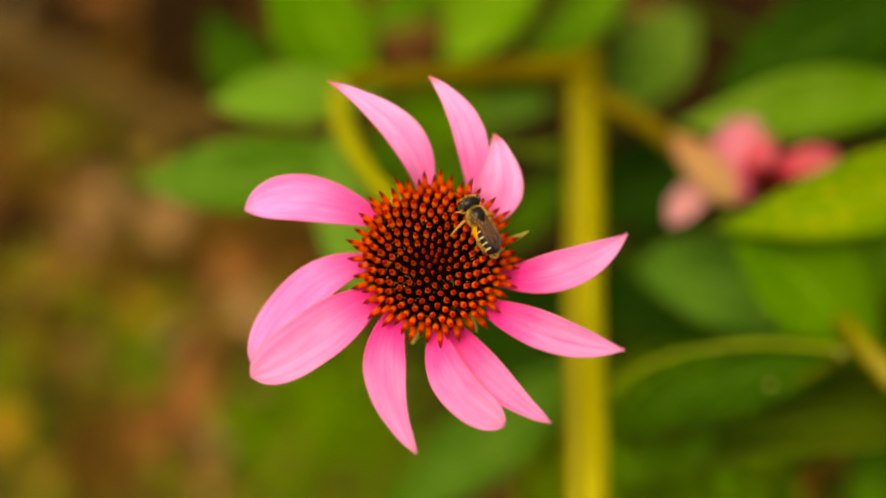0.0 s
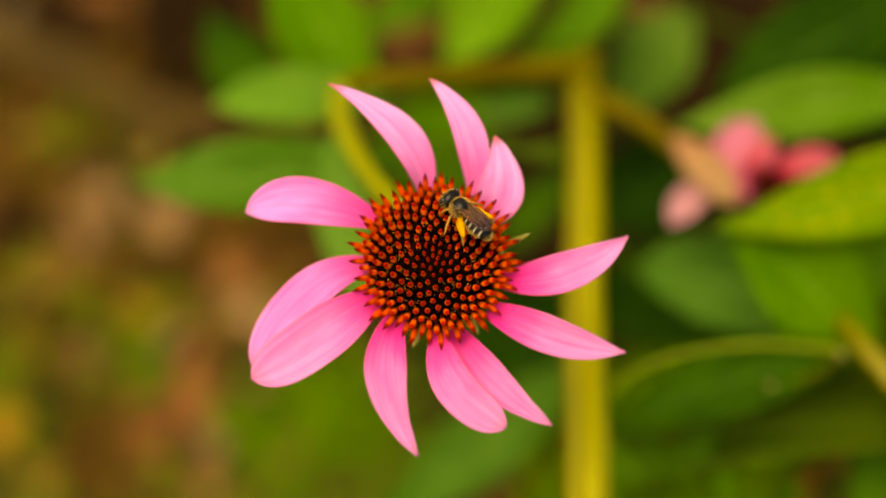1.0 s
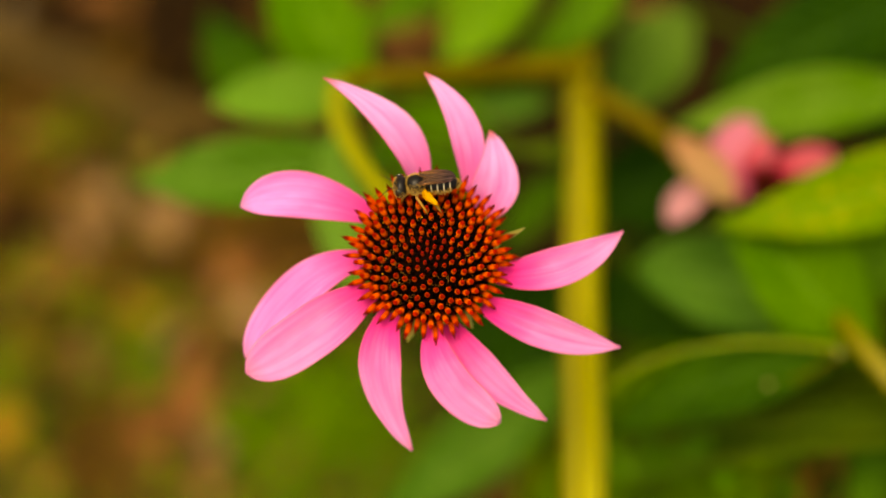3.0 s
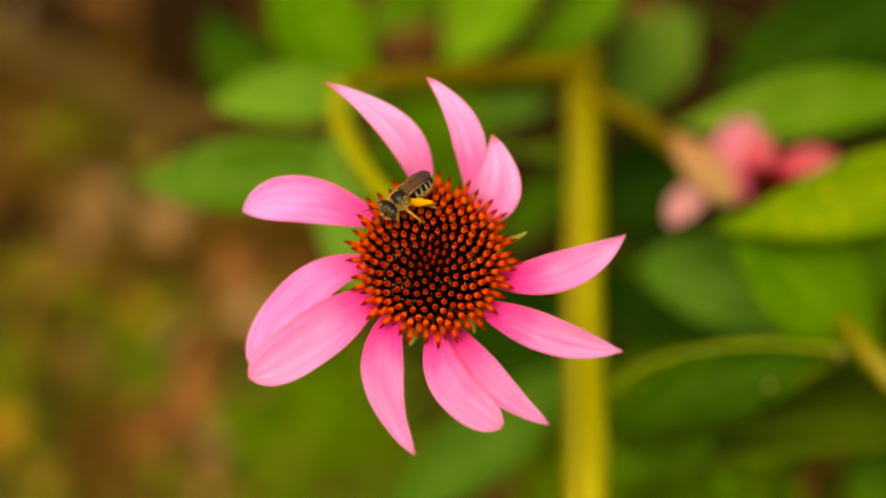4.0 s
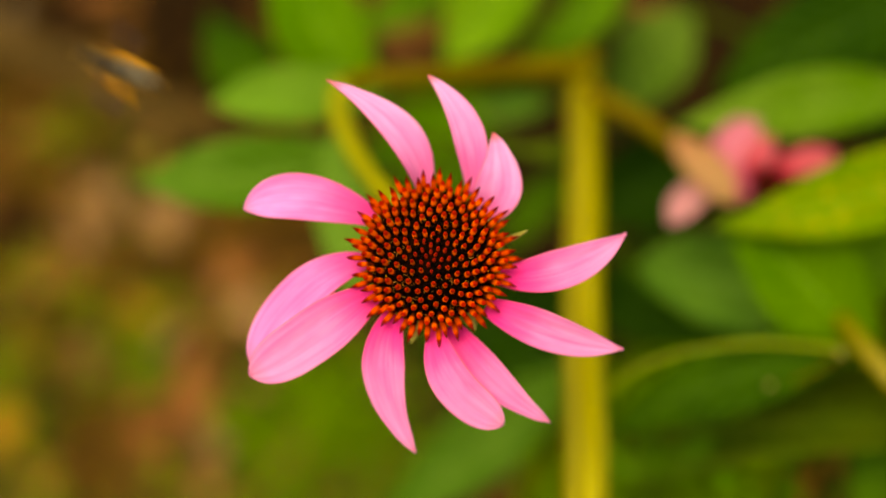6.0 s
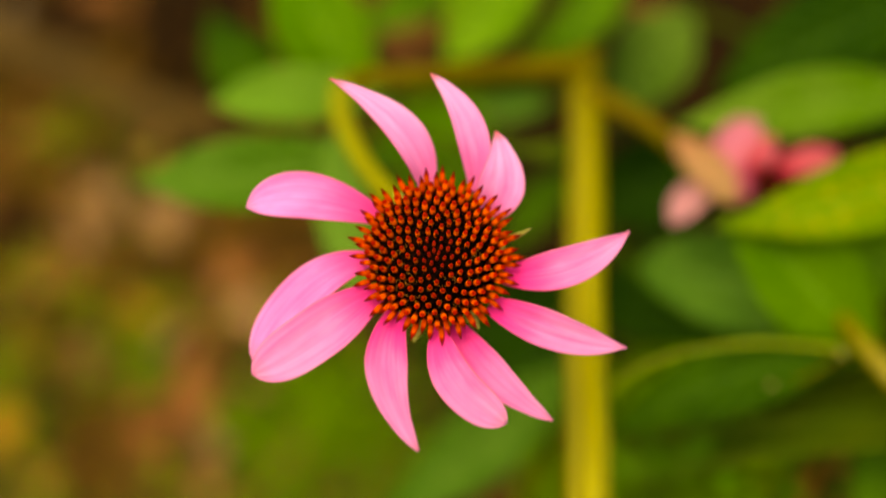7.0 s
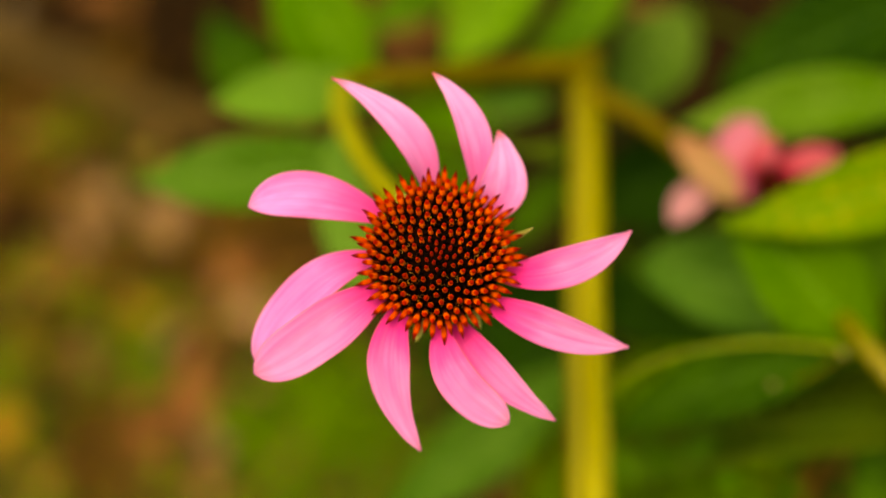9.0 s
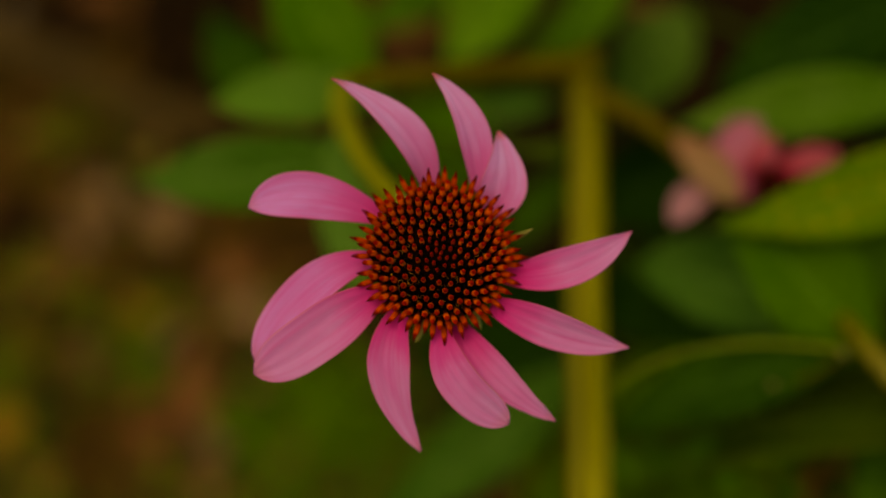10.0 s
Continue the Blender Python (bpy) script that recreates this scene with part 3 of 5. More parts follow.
bark_chips("bark_mulch", BARK, "rusty brown bark chips under the plant", 70, 95, *(0.177, 0.064), 0.012, 0.022, 0.030, 0.5)
bark_chips("dark_mulch", BARK_DARK, "dark bark mulch at the bed's edge", 60, 96, *(-0.217, 0.175), 0.009, 0.010, 0.010, 0.7)
bark_chips("dark_mulch", BARK_DARK, "dark bark mulch at the bed's edge", 110, 97, *(-0.206, 0.283), 0.016, 0.008, 0.012, 0.7)
lump_stone((-0.227, 0.296), 0.016, 1)
RUSTY, TAN, YELLOW = "curled rust-brown dead leaf on the soil", "curled tan dead leaf on the soil", "fallen yellow leaf on the soil"
for k, (spot, length, width, turn, mt, lab) in enumerate((
        ((-0.180, 0.300), 0.036, 0.026, 20, RUST, RUSTY), ((-0.177, 0.187), 0.036, 0.028, 70, DRY, TAN), ((-0.137, 0.177), 0.034, 0.026, -20, DRY, TAN),
        ((-0.222, 0.192), 0.036, 0.024, 60, RUST, RUSTY), ((-0.118, 0.091), 0.040, 0.022, 85, RUST, RUSTY), ((-0.127, 0.111), 0.030, 0.020, 100, DRY, TAN), ((-0.096, 0.126), 0.030, 0.02, 60, DRY, TAN), ((-0.149, 0.130), 0.022, 0.016, 10, GOLD, YELLOW),
        ((-0.208, 0.073), 0.028, 0.018, 85, GOLD, YELLOW), ((-0.143, 0.070), 0.044, 0.026, 30, RUST, RUSTY), ((-0.046, 0.042), 0.026, 0.014, 10, UMBER, "dark brown dead leaf on the soil"),
        ((-0.020, 0.280), 0.024, 0.014, -10, RUST, RUSTY), ((0.103, 0.298), 0.030, 0.018, 15, RUST, RUSTY), ((-0.196, 0.155), 0.040, 0.026, 130, RUST, RUSTY),
        ((-0.100, 0.155), 0.036, 0.022, 40, RUST, RUSTY), ((-0.213, 0.230), 0.034, 0.022, 75, RUST, RUSTY), ((0.026, 0.045), 0.034, 0.020, 25, UMBER, "dark brown dead leaf on the soil"),
        ((-0.186, 0.170), 0.030, 0.018, -35, DRY, TAN), ((0.187, 0.077), 0.036, 0.022, 80, RUST, RUSTY))):
    ground_leaf(spot, length, width, turn, mt, lab, 3 + k)
scatter = random.Random(77)
LOW, HIGH = (-0.209, 0.039), (-0.094, 0.198)
for k in range(34):
    spot = (scatter.uniform(LOW[0], HIGH[0]), scatter.uniform(LOW[1], HIGH[1]))
    mt, lab = scatter.choice(((RUST, RUSTY), (RUST, RUSTY), (DRY, TAN), (UMBER, "small dark brown dead leaf on the soil"), (UMBER, "small dark brown dead leaf on the soil")))
    length = scatter.uniform(0.012, 0.024)
    ground_leaf(spot, length, length * scatter.uniform(0.5, 0.75), scatter.uniform(0, 180), mt, lab, 30 + k)
tufts("low_weeds", [(*(-0.151, 0.105), 0.010), (*(-0.158, 0.117), 0.008), (*(-0.077, 0.069), 0.016), (*(-0.065, 0.053), 0.016), (*(-0.053, 0.083), 0.016),
                    (*(-0.208, 0.094), 0.011), (*(-0.183, 0.044), 0.011), (*(-0.086, 0.083), 0.011), (*(-0.023, 0.088), 0.02), (*(-0.039, 0.061), 0.016)],
      WEED, "patches of low green weeds on the soil", 0.014, 21, 260, 0.0026)
tufts("low_weeds", [(*(-0.198, 0.091), 0.006), (*(-0.184, 0.128), 0.006), (*(-0.127, 0.140), 0.005), (*(-0.212, 0.117), 0.006), (*(-0.151, 0.155), 0.005), (*(-0.132, 0.083), 0.005),
                    (*(-0.100, 0.105), 0.006), (*(-0.175, 0.105), 0.005), (*(-0.159, 0.042), 0.007), (*(-0.104, 0.061), 0.007), (*(-0.197, 0.217), 0.007), (*(-0.195, 0.055), 0.005)],
      WEED, "tiny sprouts of green weed on the soil", 0.012, 25, 110, 0.0028)
bark_chips("dark_mulch", BARK_DARK, "dark bark mulch under the weeds, darkened for shade", 1500, 8, *(0.140, 0.072), 0.050, 0.040)
tufts("low_weeds", [(*(0.093, 0.050), 0.018), (*(0.091, 0.072), 0.018), (*(0.115, 0.061), 0.018), (*(0.127, 0.080), 0.012), (*(0.074, 0.039), 0.014)],
      WEED_WIDE, "low green weeds under the plant", 0.026, 23, 100, 0.0055)
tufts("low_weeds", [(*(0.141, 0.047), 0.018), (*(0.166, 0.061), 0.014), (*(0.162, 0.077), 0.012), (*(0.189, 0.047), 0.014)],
      WEED_DIM, "dull green weeds under the plant, shaded by colour", 0.022, 24, 70, 0.0050)
tufts("low_moss", [(-0.183, 0.128, 0.012), (-0.143, 0.136, 0.012), (-0.152, 0.146, 0.012), (-0.2, 0.108, 0.012), (-0.199, 0.047, 0.012), (-0.122, 0.047, 0.012), (-0.173, 0.088, 0.012), (-0.194, 0.149, 0.012), (-0.163, 0.128, 0.012), (-0.192, 0.226, 0.012), (-0.107, 0.128, 0.012), (-0.074, 0.128, 0.012)],
      GRASS, "low olive-green moss and short grass on the soil", 0.011, 26, 150, 0.0032)
tufts("low_weeds", [(-0.082, 0.072, 0.012), (-0.067, 0.064, 0.012), (-0.061, 0.083, 0.012), (-0.148, 0.103, 0.012), (-0.201, 0.091, 0.012), (-0.05, 0.061, 0.012)],
      WEED_WIDE, "broad green weed leaves on the open soil", 0.014, 27, 130, 0.0046)
tufts("grass_blades", [(*(-0.177, 0.128), 0.022), (*(-0.153, 0.137), 0.018), (*(-0.201, 0.114), 0.018), (*(-0.191, 0.223), 0.022), (*(-0.152, 0.207), 0.018),
                       (*(-0.023, 0.061), 0.02), (*(-0.171, 0.088), 0.014)],
      GRASS, "thin olive-green grass blades in the soil", 0.020, 22, 130, 0.0011)


# ---------------------------------------------------------------- the plant behind
ROOT = (83.2, 153.8, -534.0)
ROOT_BESIDE = (294.7, 40.9, -493.0)


def plant():
    t = thing("coneflower_plant", ROOT, "green coneflower plant with yellow-green stem and fading pink flower", "plant")
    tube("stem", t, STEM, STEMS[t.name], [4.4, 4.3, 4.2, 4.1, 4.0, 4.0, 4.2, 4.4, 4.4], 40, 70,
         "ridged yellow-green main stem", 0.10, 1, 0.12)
    tube("branch", t, BRANCH, [(34.5, 38.1, -126.0), (44.7, 33.0, -124.0), (53.6, 26.5, -120.0), (61.0, 18.9, -116.0)], [3.2, 2.7, 2.5, 2.9], 12, 18,
         "olive side stalk", 0.06, 2)
    # fading flower at the end of the branch
    head = link("flower_head", *lump_body(t, (76.2, 14.9, -106.0), (5.6, 2.5, 3.6), 3), WINE, t, None, "fading flower head turned away")
    for k, (m, a, b, c, d, w, f) in enumerate((
            (PINK_SOFT, (72.1, 12.7, -112), (66.4, 18.5, -110), (63.6, 24.0, -109), (74.8, 30.1, -115), 11.5, (0.2, 0, 1)),
            (PINK_DEEP, (71.9, 17.1, -108), (71.0, 19.4, -104), (71.4, 22.7, -104), (77.2, 25.7, -110), 7.0, (0, 0.3, 1)),
            (PINK_DEEP, (77.7, 18.4, -112), (80.9, 19.6, -110), (85.5, 20.6, -110), (92.8, 22.5, -114), 6.6, (0, 0.4, 1)),
            (PINK_PALE, (63.6, 15.7, -112), (58.7, 13.4, -107), (55.0, 11.1, -106), (52.3, 5.6, -108), 7.2, (-0.2, 0.2, 1)),
            (PEACH, (54.3, 26.6, -112), (57.2, 21.5, -106), (61.8, 16.8, -103), (67.5, 10.2, -106), 8.6, (0, 0, 1)))):
        blade("petal", head, m, (a, b, c, d), w, petal_width, f, None, 0.3, 0.3, 0, 0.15, 0.3, 16, 11, k)
    leaves(t)
    return t


def lump_body(t, centre, radii, seed, sub=3):
    bm = bmesh.new()
    bmesh.ops.create_icosphere(bm, subdivisions=sub, radius=1)
    base = Vector(top_of(t)["place"])
    verts = []
    for v in bm.verts:
        k = 1 + 0.08 * noise.noise(v.co * 2 + Vector((seed, 0, 0)))
        verts.append((Vector((v.co.x * radii[0], v.co.y * radii[1], v.co.z * radii[2])) * k + Vector(centre) - base) * 0.001)
    faces = [tuple(v.index for v in f.verts) for f in bm.faces]
    bm.free()
    return verts, faces


def leaf(t, material, a, b, c, d, w, face=(0, 0, 1), face_end=None, fold=0.22, wave=1.2, seed=0, label=""):
    ob = blade("leaf", t, material, (a, b, c, d), w, leaf_width, face, face_end, 0.5, 0.05, fold, 0, wave, 26, 13, seed, label)
    axis = STEMS[t.name]
    spots = [spline(axis, k / 60) for k in range(61)]
    foot = min(spots, key=lambda p: (p - Vector(a)).length)
    if (foot - Vector(a)).length > 3:
        inside = Vector(a) + (Vector(b) - Vector(a)).normalized() * 4
        mid = (foot + Vector(a)) / 2 + Vector((0, 0, -6))
        tube("petiole", ob, PETIOLE_DARK, [tuple(foot), tuple(mid), tuple(a), tuple(inside)], [1.2, 1.0, 0.8, 0.5], 8, 14, "", 0.05, seed)
    return ob


def leaves(t):
    # beside the open soil
    leaf(t, LEAF, (6.3, 87.6, -215.0), (-2.4, 79.3, -208.0), (-14.4, 72.0, -206.0), (-26.6, 65.8, -210.0), 18.9, (0, 0.2, 1), None, 0.2, 1.0, 30)
    leaf(t, LEAF_COOL, (-12.2, 21.5, -125), (-29.6, 18.6, -112), (-53.4, 15.3, -112), (-74.6, 16.8, -118), 23.0, (0, 0.25, 1), None, 0.2, 1.0, 1)
    leaf(t, LEAF_PALE, (-13.5, 40.8, -140.0), (-27.8, 37.3, -122.0), (-45.0, 36.2, -118.0), (-56.1, 35.2, -122.0), 18.4, (0, 0.2, 1), None, 0.15, 1.0, 2)
    leaf(t, LEAF_MID, (-19.8, 37.1, -150.0), (-25.9, 47.8, -142.0), (-34.8, 61.4, -145.0), (-44.8, 78.1, -155.0), 30.6, (0.3, 0, 1), None, 0.2, 1.0, 3)
    leaf(t, LEAF_DEEP, (-35.4, 38.1, -175.0), (-50.6, 43.9, -170.0), (-60.8, 52.4, -175.0), (-66.4, 67.5, -180.0), 23.5, (0, 0, 1), None, 0.2, 1.0, 4)
    leaf(t, LEAF_SOFT, (-23.0, 29.9, -112.0), (-24.3, 18.6, -112.0), (-24.6, 5.5, -116.0), (-18.9, -17.6, -122.0), 17.3, (0, 0, 1), None, 0.15, 0.6, 5)
    # above
    leaf(t, LEAF_LIGHT, (27.8, 84.0, -175.0), (17.7, 73.5, -162.0), (8.5, 60.6, -158.0), (0.2, 49.6, -160.0), 26.6, (0.2, 0.2, 1), None, 0.2, 1.0, 6)
    leaf(t, LEAF_GREY, (33.1, 42.9, -190), (25.3, 42.1, -185), (16.4, 40.8, -185), (6.7, 38.3, -190), 11.5, (0, 0.2, 1), None, 0.2, 1.0, 7)
    leaf(t, LEAF_MID, (14.0, 50.0, -230.0), (4.5, 40.6, -220.0), (-10.2, 31.6, -215.0), (-27.2, 24.6, -215.0), 30.0, (0, 0.1, 1), None, 0.2, 2.0, 9)
    leaf(t, LEAF, (47.0, 79.0, -152.0), (42.2, 68.3, -143.0), (36.8, 59.1, -140.0), (29.1, 48.6, -142.0), 17.3, (0, 0.2, 1), None, 0.2, 1.0, 29)
    leaf(t, LEAF_GREY, (46.9, -4.9, -130), (63.4, -5.8, -136), (83.3, -9.3, -142), (110.3, -18.3, -150), 32.5, (0, 0.2, 1), None, 0.18, 0.8, 14)
    # below
    leaf(t, LEAF_COOL, (37.9, -30.7, -165.0), (22.1, -43.7, -158.0), (2.4, -58.8, -158.0), (-19.1, -75.3, -165.0), 25.8, (0, 0.2, 1), None, 0.2, 0.8, 17)
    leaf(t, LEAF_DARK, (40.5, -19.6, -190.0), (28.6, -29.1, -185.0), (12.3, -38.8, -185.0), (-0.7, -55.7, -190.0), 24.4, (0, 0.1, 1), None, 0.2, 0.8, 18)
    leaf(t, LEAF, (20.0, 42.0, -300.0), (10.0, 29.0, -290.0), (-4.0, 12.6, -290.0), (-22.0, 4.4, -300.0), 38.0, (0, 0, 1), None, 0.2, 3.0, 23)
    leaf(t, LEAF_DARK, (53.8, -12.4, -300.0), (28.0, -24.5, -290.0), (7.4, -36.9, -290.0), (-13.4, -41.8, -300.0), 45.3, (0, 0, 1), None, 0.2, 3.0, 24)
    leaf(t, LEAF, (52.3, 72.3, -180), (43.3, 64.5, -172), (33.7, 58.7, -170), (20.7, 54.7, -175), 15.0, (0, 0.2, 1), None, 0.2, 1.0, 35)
    # deep behind the stem, where the dark green of the leaves holds the shade
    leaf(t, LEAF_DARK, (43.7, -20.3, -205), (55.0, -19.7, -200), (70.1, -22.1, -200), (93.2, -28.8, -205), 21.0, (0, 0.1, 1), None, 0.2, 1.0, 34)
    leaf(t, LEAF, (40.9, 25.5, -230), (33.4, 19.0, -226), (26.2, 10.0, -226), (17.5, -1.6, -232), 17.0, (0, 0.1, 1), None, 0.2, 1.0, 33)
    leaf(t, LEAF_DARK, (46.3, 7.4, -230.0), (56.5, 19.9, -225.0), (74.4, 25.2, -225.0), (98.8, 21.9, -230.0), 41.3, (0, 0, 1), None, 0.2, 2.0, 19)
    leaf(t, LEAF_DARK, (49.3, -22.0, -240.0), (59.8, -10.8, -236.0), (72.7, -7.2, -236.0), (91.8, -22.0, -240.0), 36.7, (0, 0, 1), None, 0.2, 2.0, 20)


def leaves_beside(t):
    leaf(t, LEAF_DULL, (72.5, 69.2, -190), (64.6, 61.4, -182), (54.7, 49.9, -180), (47.3, 35.1, -185), 29.0, (0, 0.2, 1), None, 0.2, 1.0, 8)
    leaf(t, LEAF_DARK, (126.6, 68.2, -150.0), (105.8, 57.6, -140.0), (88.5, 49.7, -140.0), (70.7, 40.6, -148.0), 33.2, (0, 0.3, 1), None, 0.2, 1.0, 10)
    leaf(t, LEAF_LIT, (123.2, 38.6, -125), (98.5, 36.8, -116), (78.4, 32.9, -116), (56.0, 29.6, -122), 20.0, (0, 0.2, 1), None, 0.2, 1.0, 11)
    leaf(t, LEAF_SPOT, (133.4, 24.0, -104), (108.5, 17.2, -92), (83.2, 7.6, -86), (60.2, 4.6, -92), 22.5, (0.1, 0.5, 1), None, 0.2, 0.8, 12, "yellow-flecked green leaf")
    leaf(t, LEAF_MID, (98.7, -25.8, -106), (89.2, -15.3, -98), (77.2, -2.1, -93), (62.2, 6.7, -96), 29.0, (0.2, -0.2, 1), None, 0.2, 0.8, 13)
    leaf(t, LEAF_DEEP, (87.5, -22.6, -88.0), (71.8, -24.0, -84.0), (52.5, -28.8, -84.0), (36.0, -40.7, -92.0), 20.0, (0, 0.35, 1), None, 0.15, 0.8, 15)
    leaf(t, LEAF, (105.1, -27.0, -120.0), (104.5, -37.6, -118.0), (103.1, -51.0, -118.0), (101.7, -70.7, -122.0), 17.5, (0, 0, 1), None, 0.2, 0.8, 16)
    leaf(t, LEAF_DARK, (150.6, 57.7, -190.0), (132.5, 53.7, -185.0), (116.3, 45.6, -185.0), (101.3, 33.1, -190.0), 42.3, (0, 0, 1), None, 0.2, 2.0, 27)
    leaf(t, LEAF, (146.2, 3.3, -170.0), (131.9, 0.2, -165.0), (116.5, -2.9, -165.0), (102.4, -12.3, -170.0), 37.1, (0, 0, 1), None, 0.2, 2.0, 28)
    # small leaves low among the stalks
    rng = random.Random(19)
    for k in range(40):
        middle = (77.7, -54.6, -160.0) if k < 26 else (56.4, -56.9, -165)
        x, y, z = rng.uniform(-1, 1), rng.uniform(-1, 1), rng.uniform(-28, 28)
        mid = Vector(middle) + Vector((x * (31.2 if k < 26 else 17.0), y * 14.4, z))
        g, length = rng.uniform(0, 6.28), rng.uniform(7, 13)
        ends = [tuple(mid + Vector((math.cos(g) * length * q, math.sin(g) * length * q, -4 * abs(q)))) for q in (-0.5, -0.2, 0.2, 0.5)]
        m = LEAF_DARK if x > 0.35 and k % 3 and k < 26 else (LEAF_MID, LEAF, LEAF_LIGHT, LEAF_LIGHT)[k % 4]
        leaf(t, m, *ends, length * 0.5, (rng.uniform(-.3, .3), rng.uniform(-.3, .3), 1), None, 0.2, 0.5, 60 + k)
    # seedlings standing higher between them
    for k in range(11):
        mid = Vector((48.0 + 3.6 * k + rng.uniform(-4, 4), -46.5 + 0.5 * k - (7.5 if k % 2 else 0) + rng.uniform(-3, 3), rng.uniform(-124, -108)))
        g, length = rng.uniform(-0.9, 0.9), rng.uniform(9, 15)
        ends = [tuple(mid + Vector((math.cos(g) * length * q, math.sin(g) * length * q, -4 * abs(q)))) for q in (-0.5, -0.2, 0.2, 0.5)]
        leaf(t, (LEAF, LEAF_MID, LEAF, LEAF_DEEP)[k % 4], *ends, length * 0.55, (rng.uniform(-.3, .3), rng.uniform(-.1, .4), 1), None, 0.2, 0.5, 110 + k)
    # dead brown stalks low between the leaves
    tube("dead_stalk", t, DEAD_STALK, [(101.0, -27.6, -128), (96.9, -40.8, -134), (96.3, -53.3, -142), (91.8, -69.4, -150)], [1.9, 2.2, 2.0, 1.6], 9, 22, "dead brown stalk", 0.15, 12)
    tube("dead_stalk", t, DEAD_STALK, [(96.9, -40.8, -134), (91.4, -46.6, -140), (88.1, -57.5, -150), (86.9, -69.0, -156)], [1.4, 1.5, 1.3, 1.0], 9, 18, "", 0.15, 13)
    # pale rim of the dark leaf built as a tube, and thin stalks in front of it
    tube("leaf_stalk", t, LEAF_RIM, [(33.5, -32.9, -84.0), (39.3, -26.5, -82.0), (50.8, -21.9, -81.0), (66.3, -19.9, -81.0), (84.5, -21.1, -82.0)], [0.45, 0.42, 0.40, 0.42, 0.55], 9, 26, "pale green rim of a dark leaf", 0.1, 6)
    tube("leaf_stalk", t, BRANCH, [(85.7, -22.1, -82.0), (77.9, -27.0, -84.0), (71.7, -30.2, -86.0), (63.9, -37.6, -92.0)], [0.38, 0.32, 0.30, 0.25], 9, 16, "", 0.1, 7)
    tube("side_stem", t, SIDE_STEM, [(90.1, -13.0, -110.0), (90.2, -19.1, -92.0), (93.5, -25.2, -84.0), (101.7, -35.5, -80.0)], [1.6, 2.0, 2.2, 2.3], 12, 18, "yellowish side stem", 0.08, 8)
    for k, (spot, r) in enumerate((((83.7, -22.0, -80), 0.8), ((69.7, -28.9, -83), 0.7))):
        link("bud", *lump_body(t, spot, (r, r, r), k, 2), BRACT_DRY, t, None, "small pale bud")


STEMS = {"coneflower_plant": [ROOT, (66.9, 121.0, -400.0), (54.8, 92.6, -300.0), (44.9, 70.9, -220.0), (36.4, 51.9, -150.0), (33.0, 18.6, -112.0), (29.9, -14.4, -86.0),
                              (28.1, -49.1, -62.0), (26.7, -82.7, -40.0)],
         "coneflower_plant.001": [ROOT_BESIDE, (232.1, 37.2, -350.0), (181.7, 42.8, -240.0), (148.5, 36.1, -170.0), (129.4, 5.6, -125.0), (112.5, -31.6, -88.0), (100.2, -56.3, -60.0)]}


def plant_beside():
    t = thing("coneflower_plant", ROOT_BESIDE, "broad-leaved green plant with flecked leaves and thin stalks", "plant")
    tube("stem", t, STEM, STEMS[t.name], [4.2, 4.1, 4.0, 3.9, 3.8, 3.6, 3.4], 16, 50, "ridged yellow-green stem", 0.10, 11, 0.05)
    leaves_beside(t)
    return t


PLANT = plant()
PLANT_BESIDE = plant_beside()

# ---------------------------------------------------------------- the flower
NODE = (34.5, 45.4, -132.0)
CENTRE = Vector((-1.5, -1.2, -9.0))
AXIS = Euler((radians(-5), radians(2), 0)).to_matrix()


def dome(r):
    """Height of the cone's surface above its base, r from 0 to 1 (millimetres)."""
    return 7.2 * (1 - r ** 2.6)


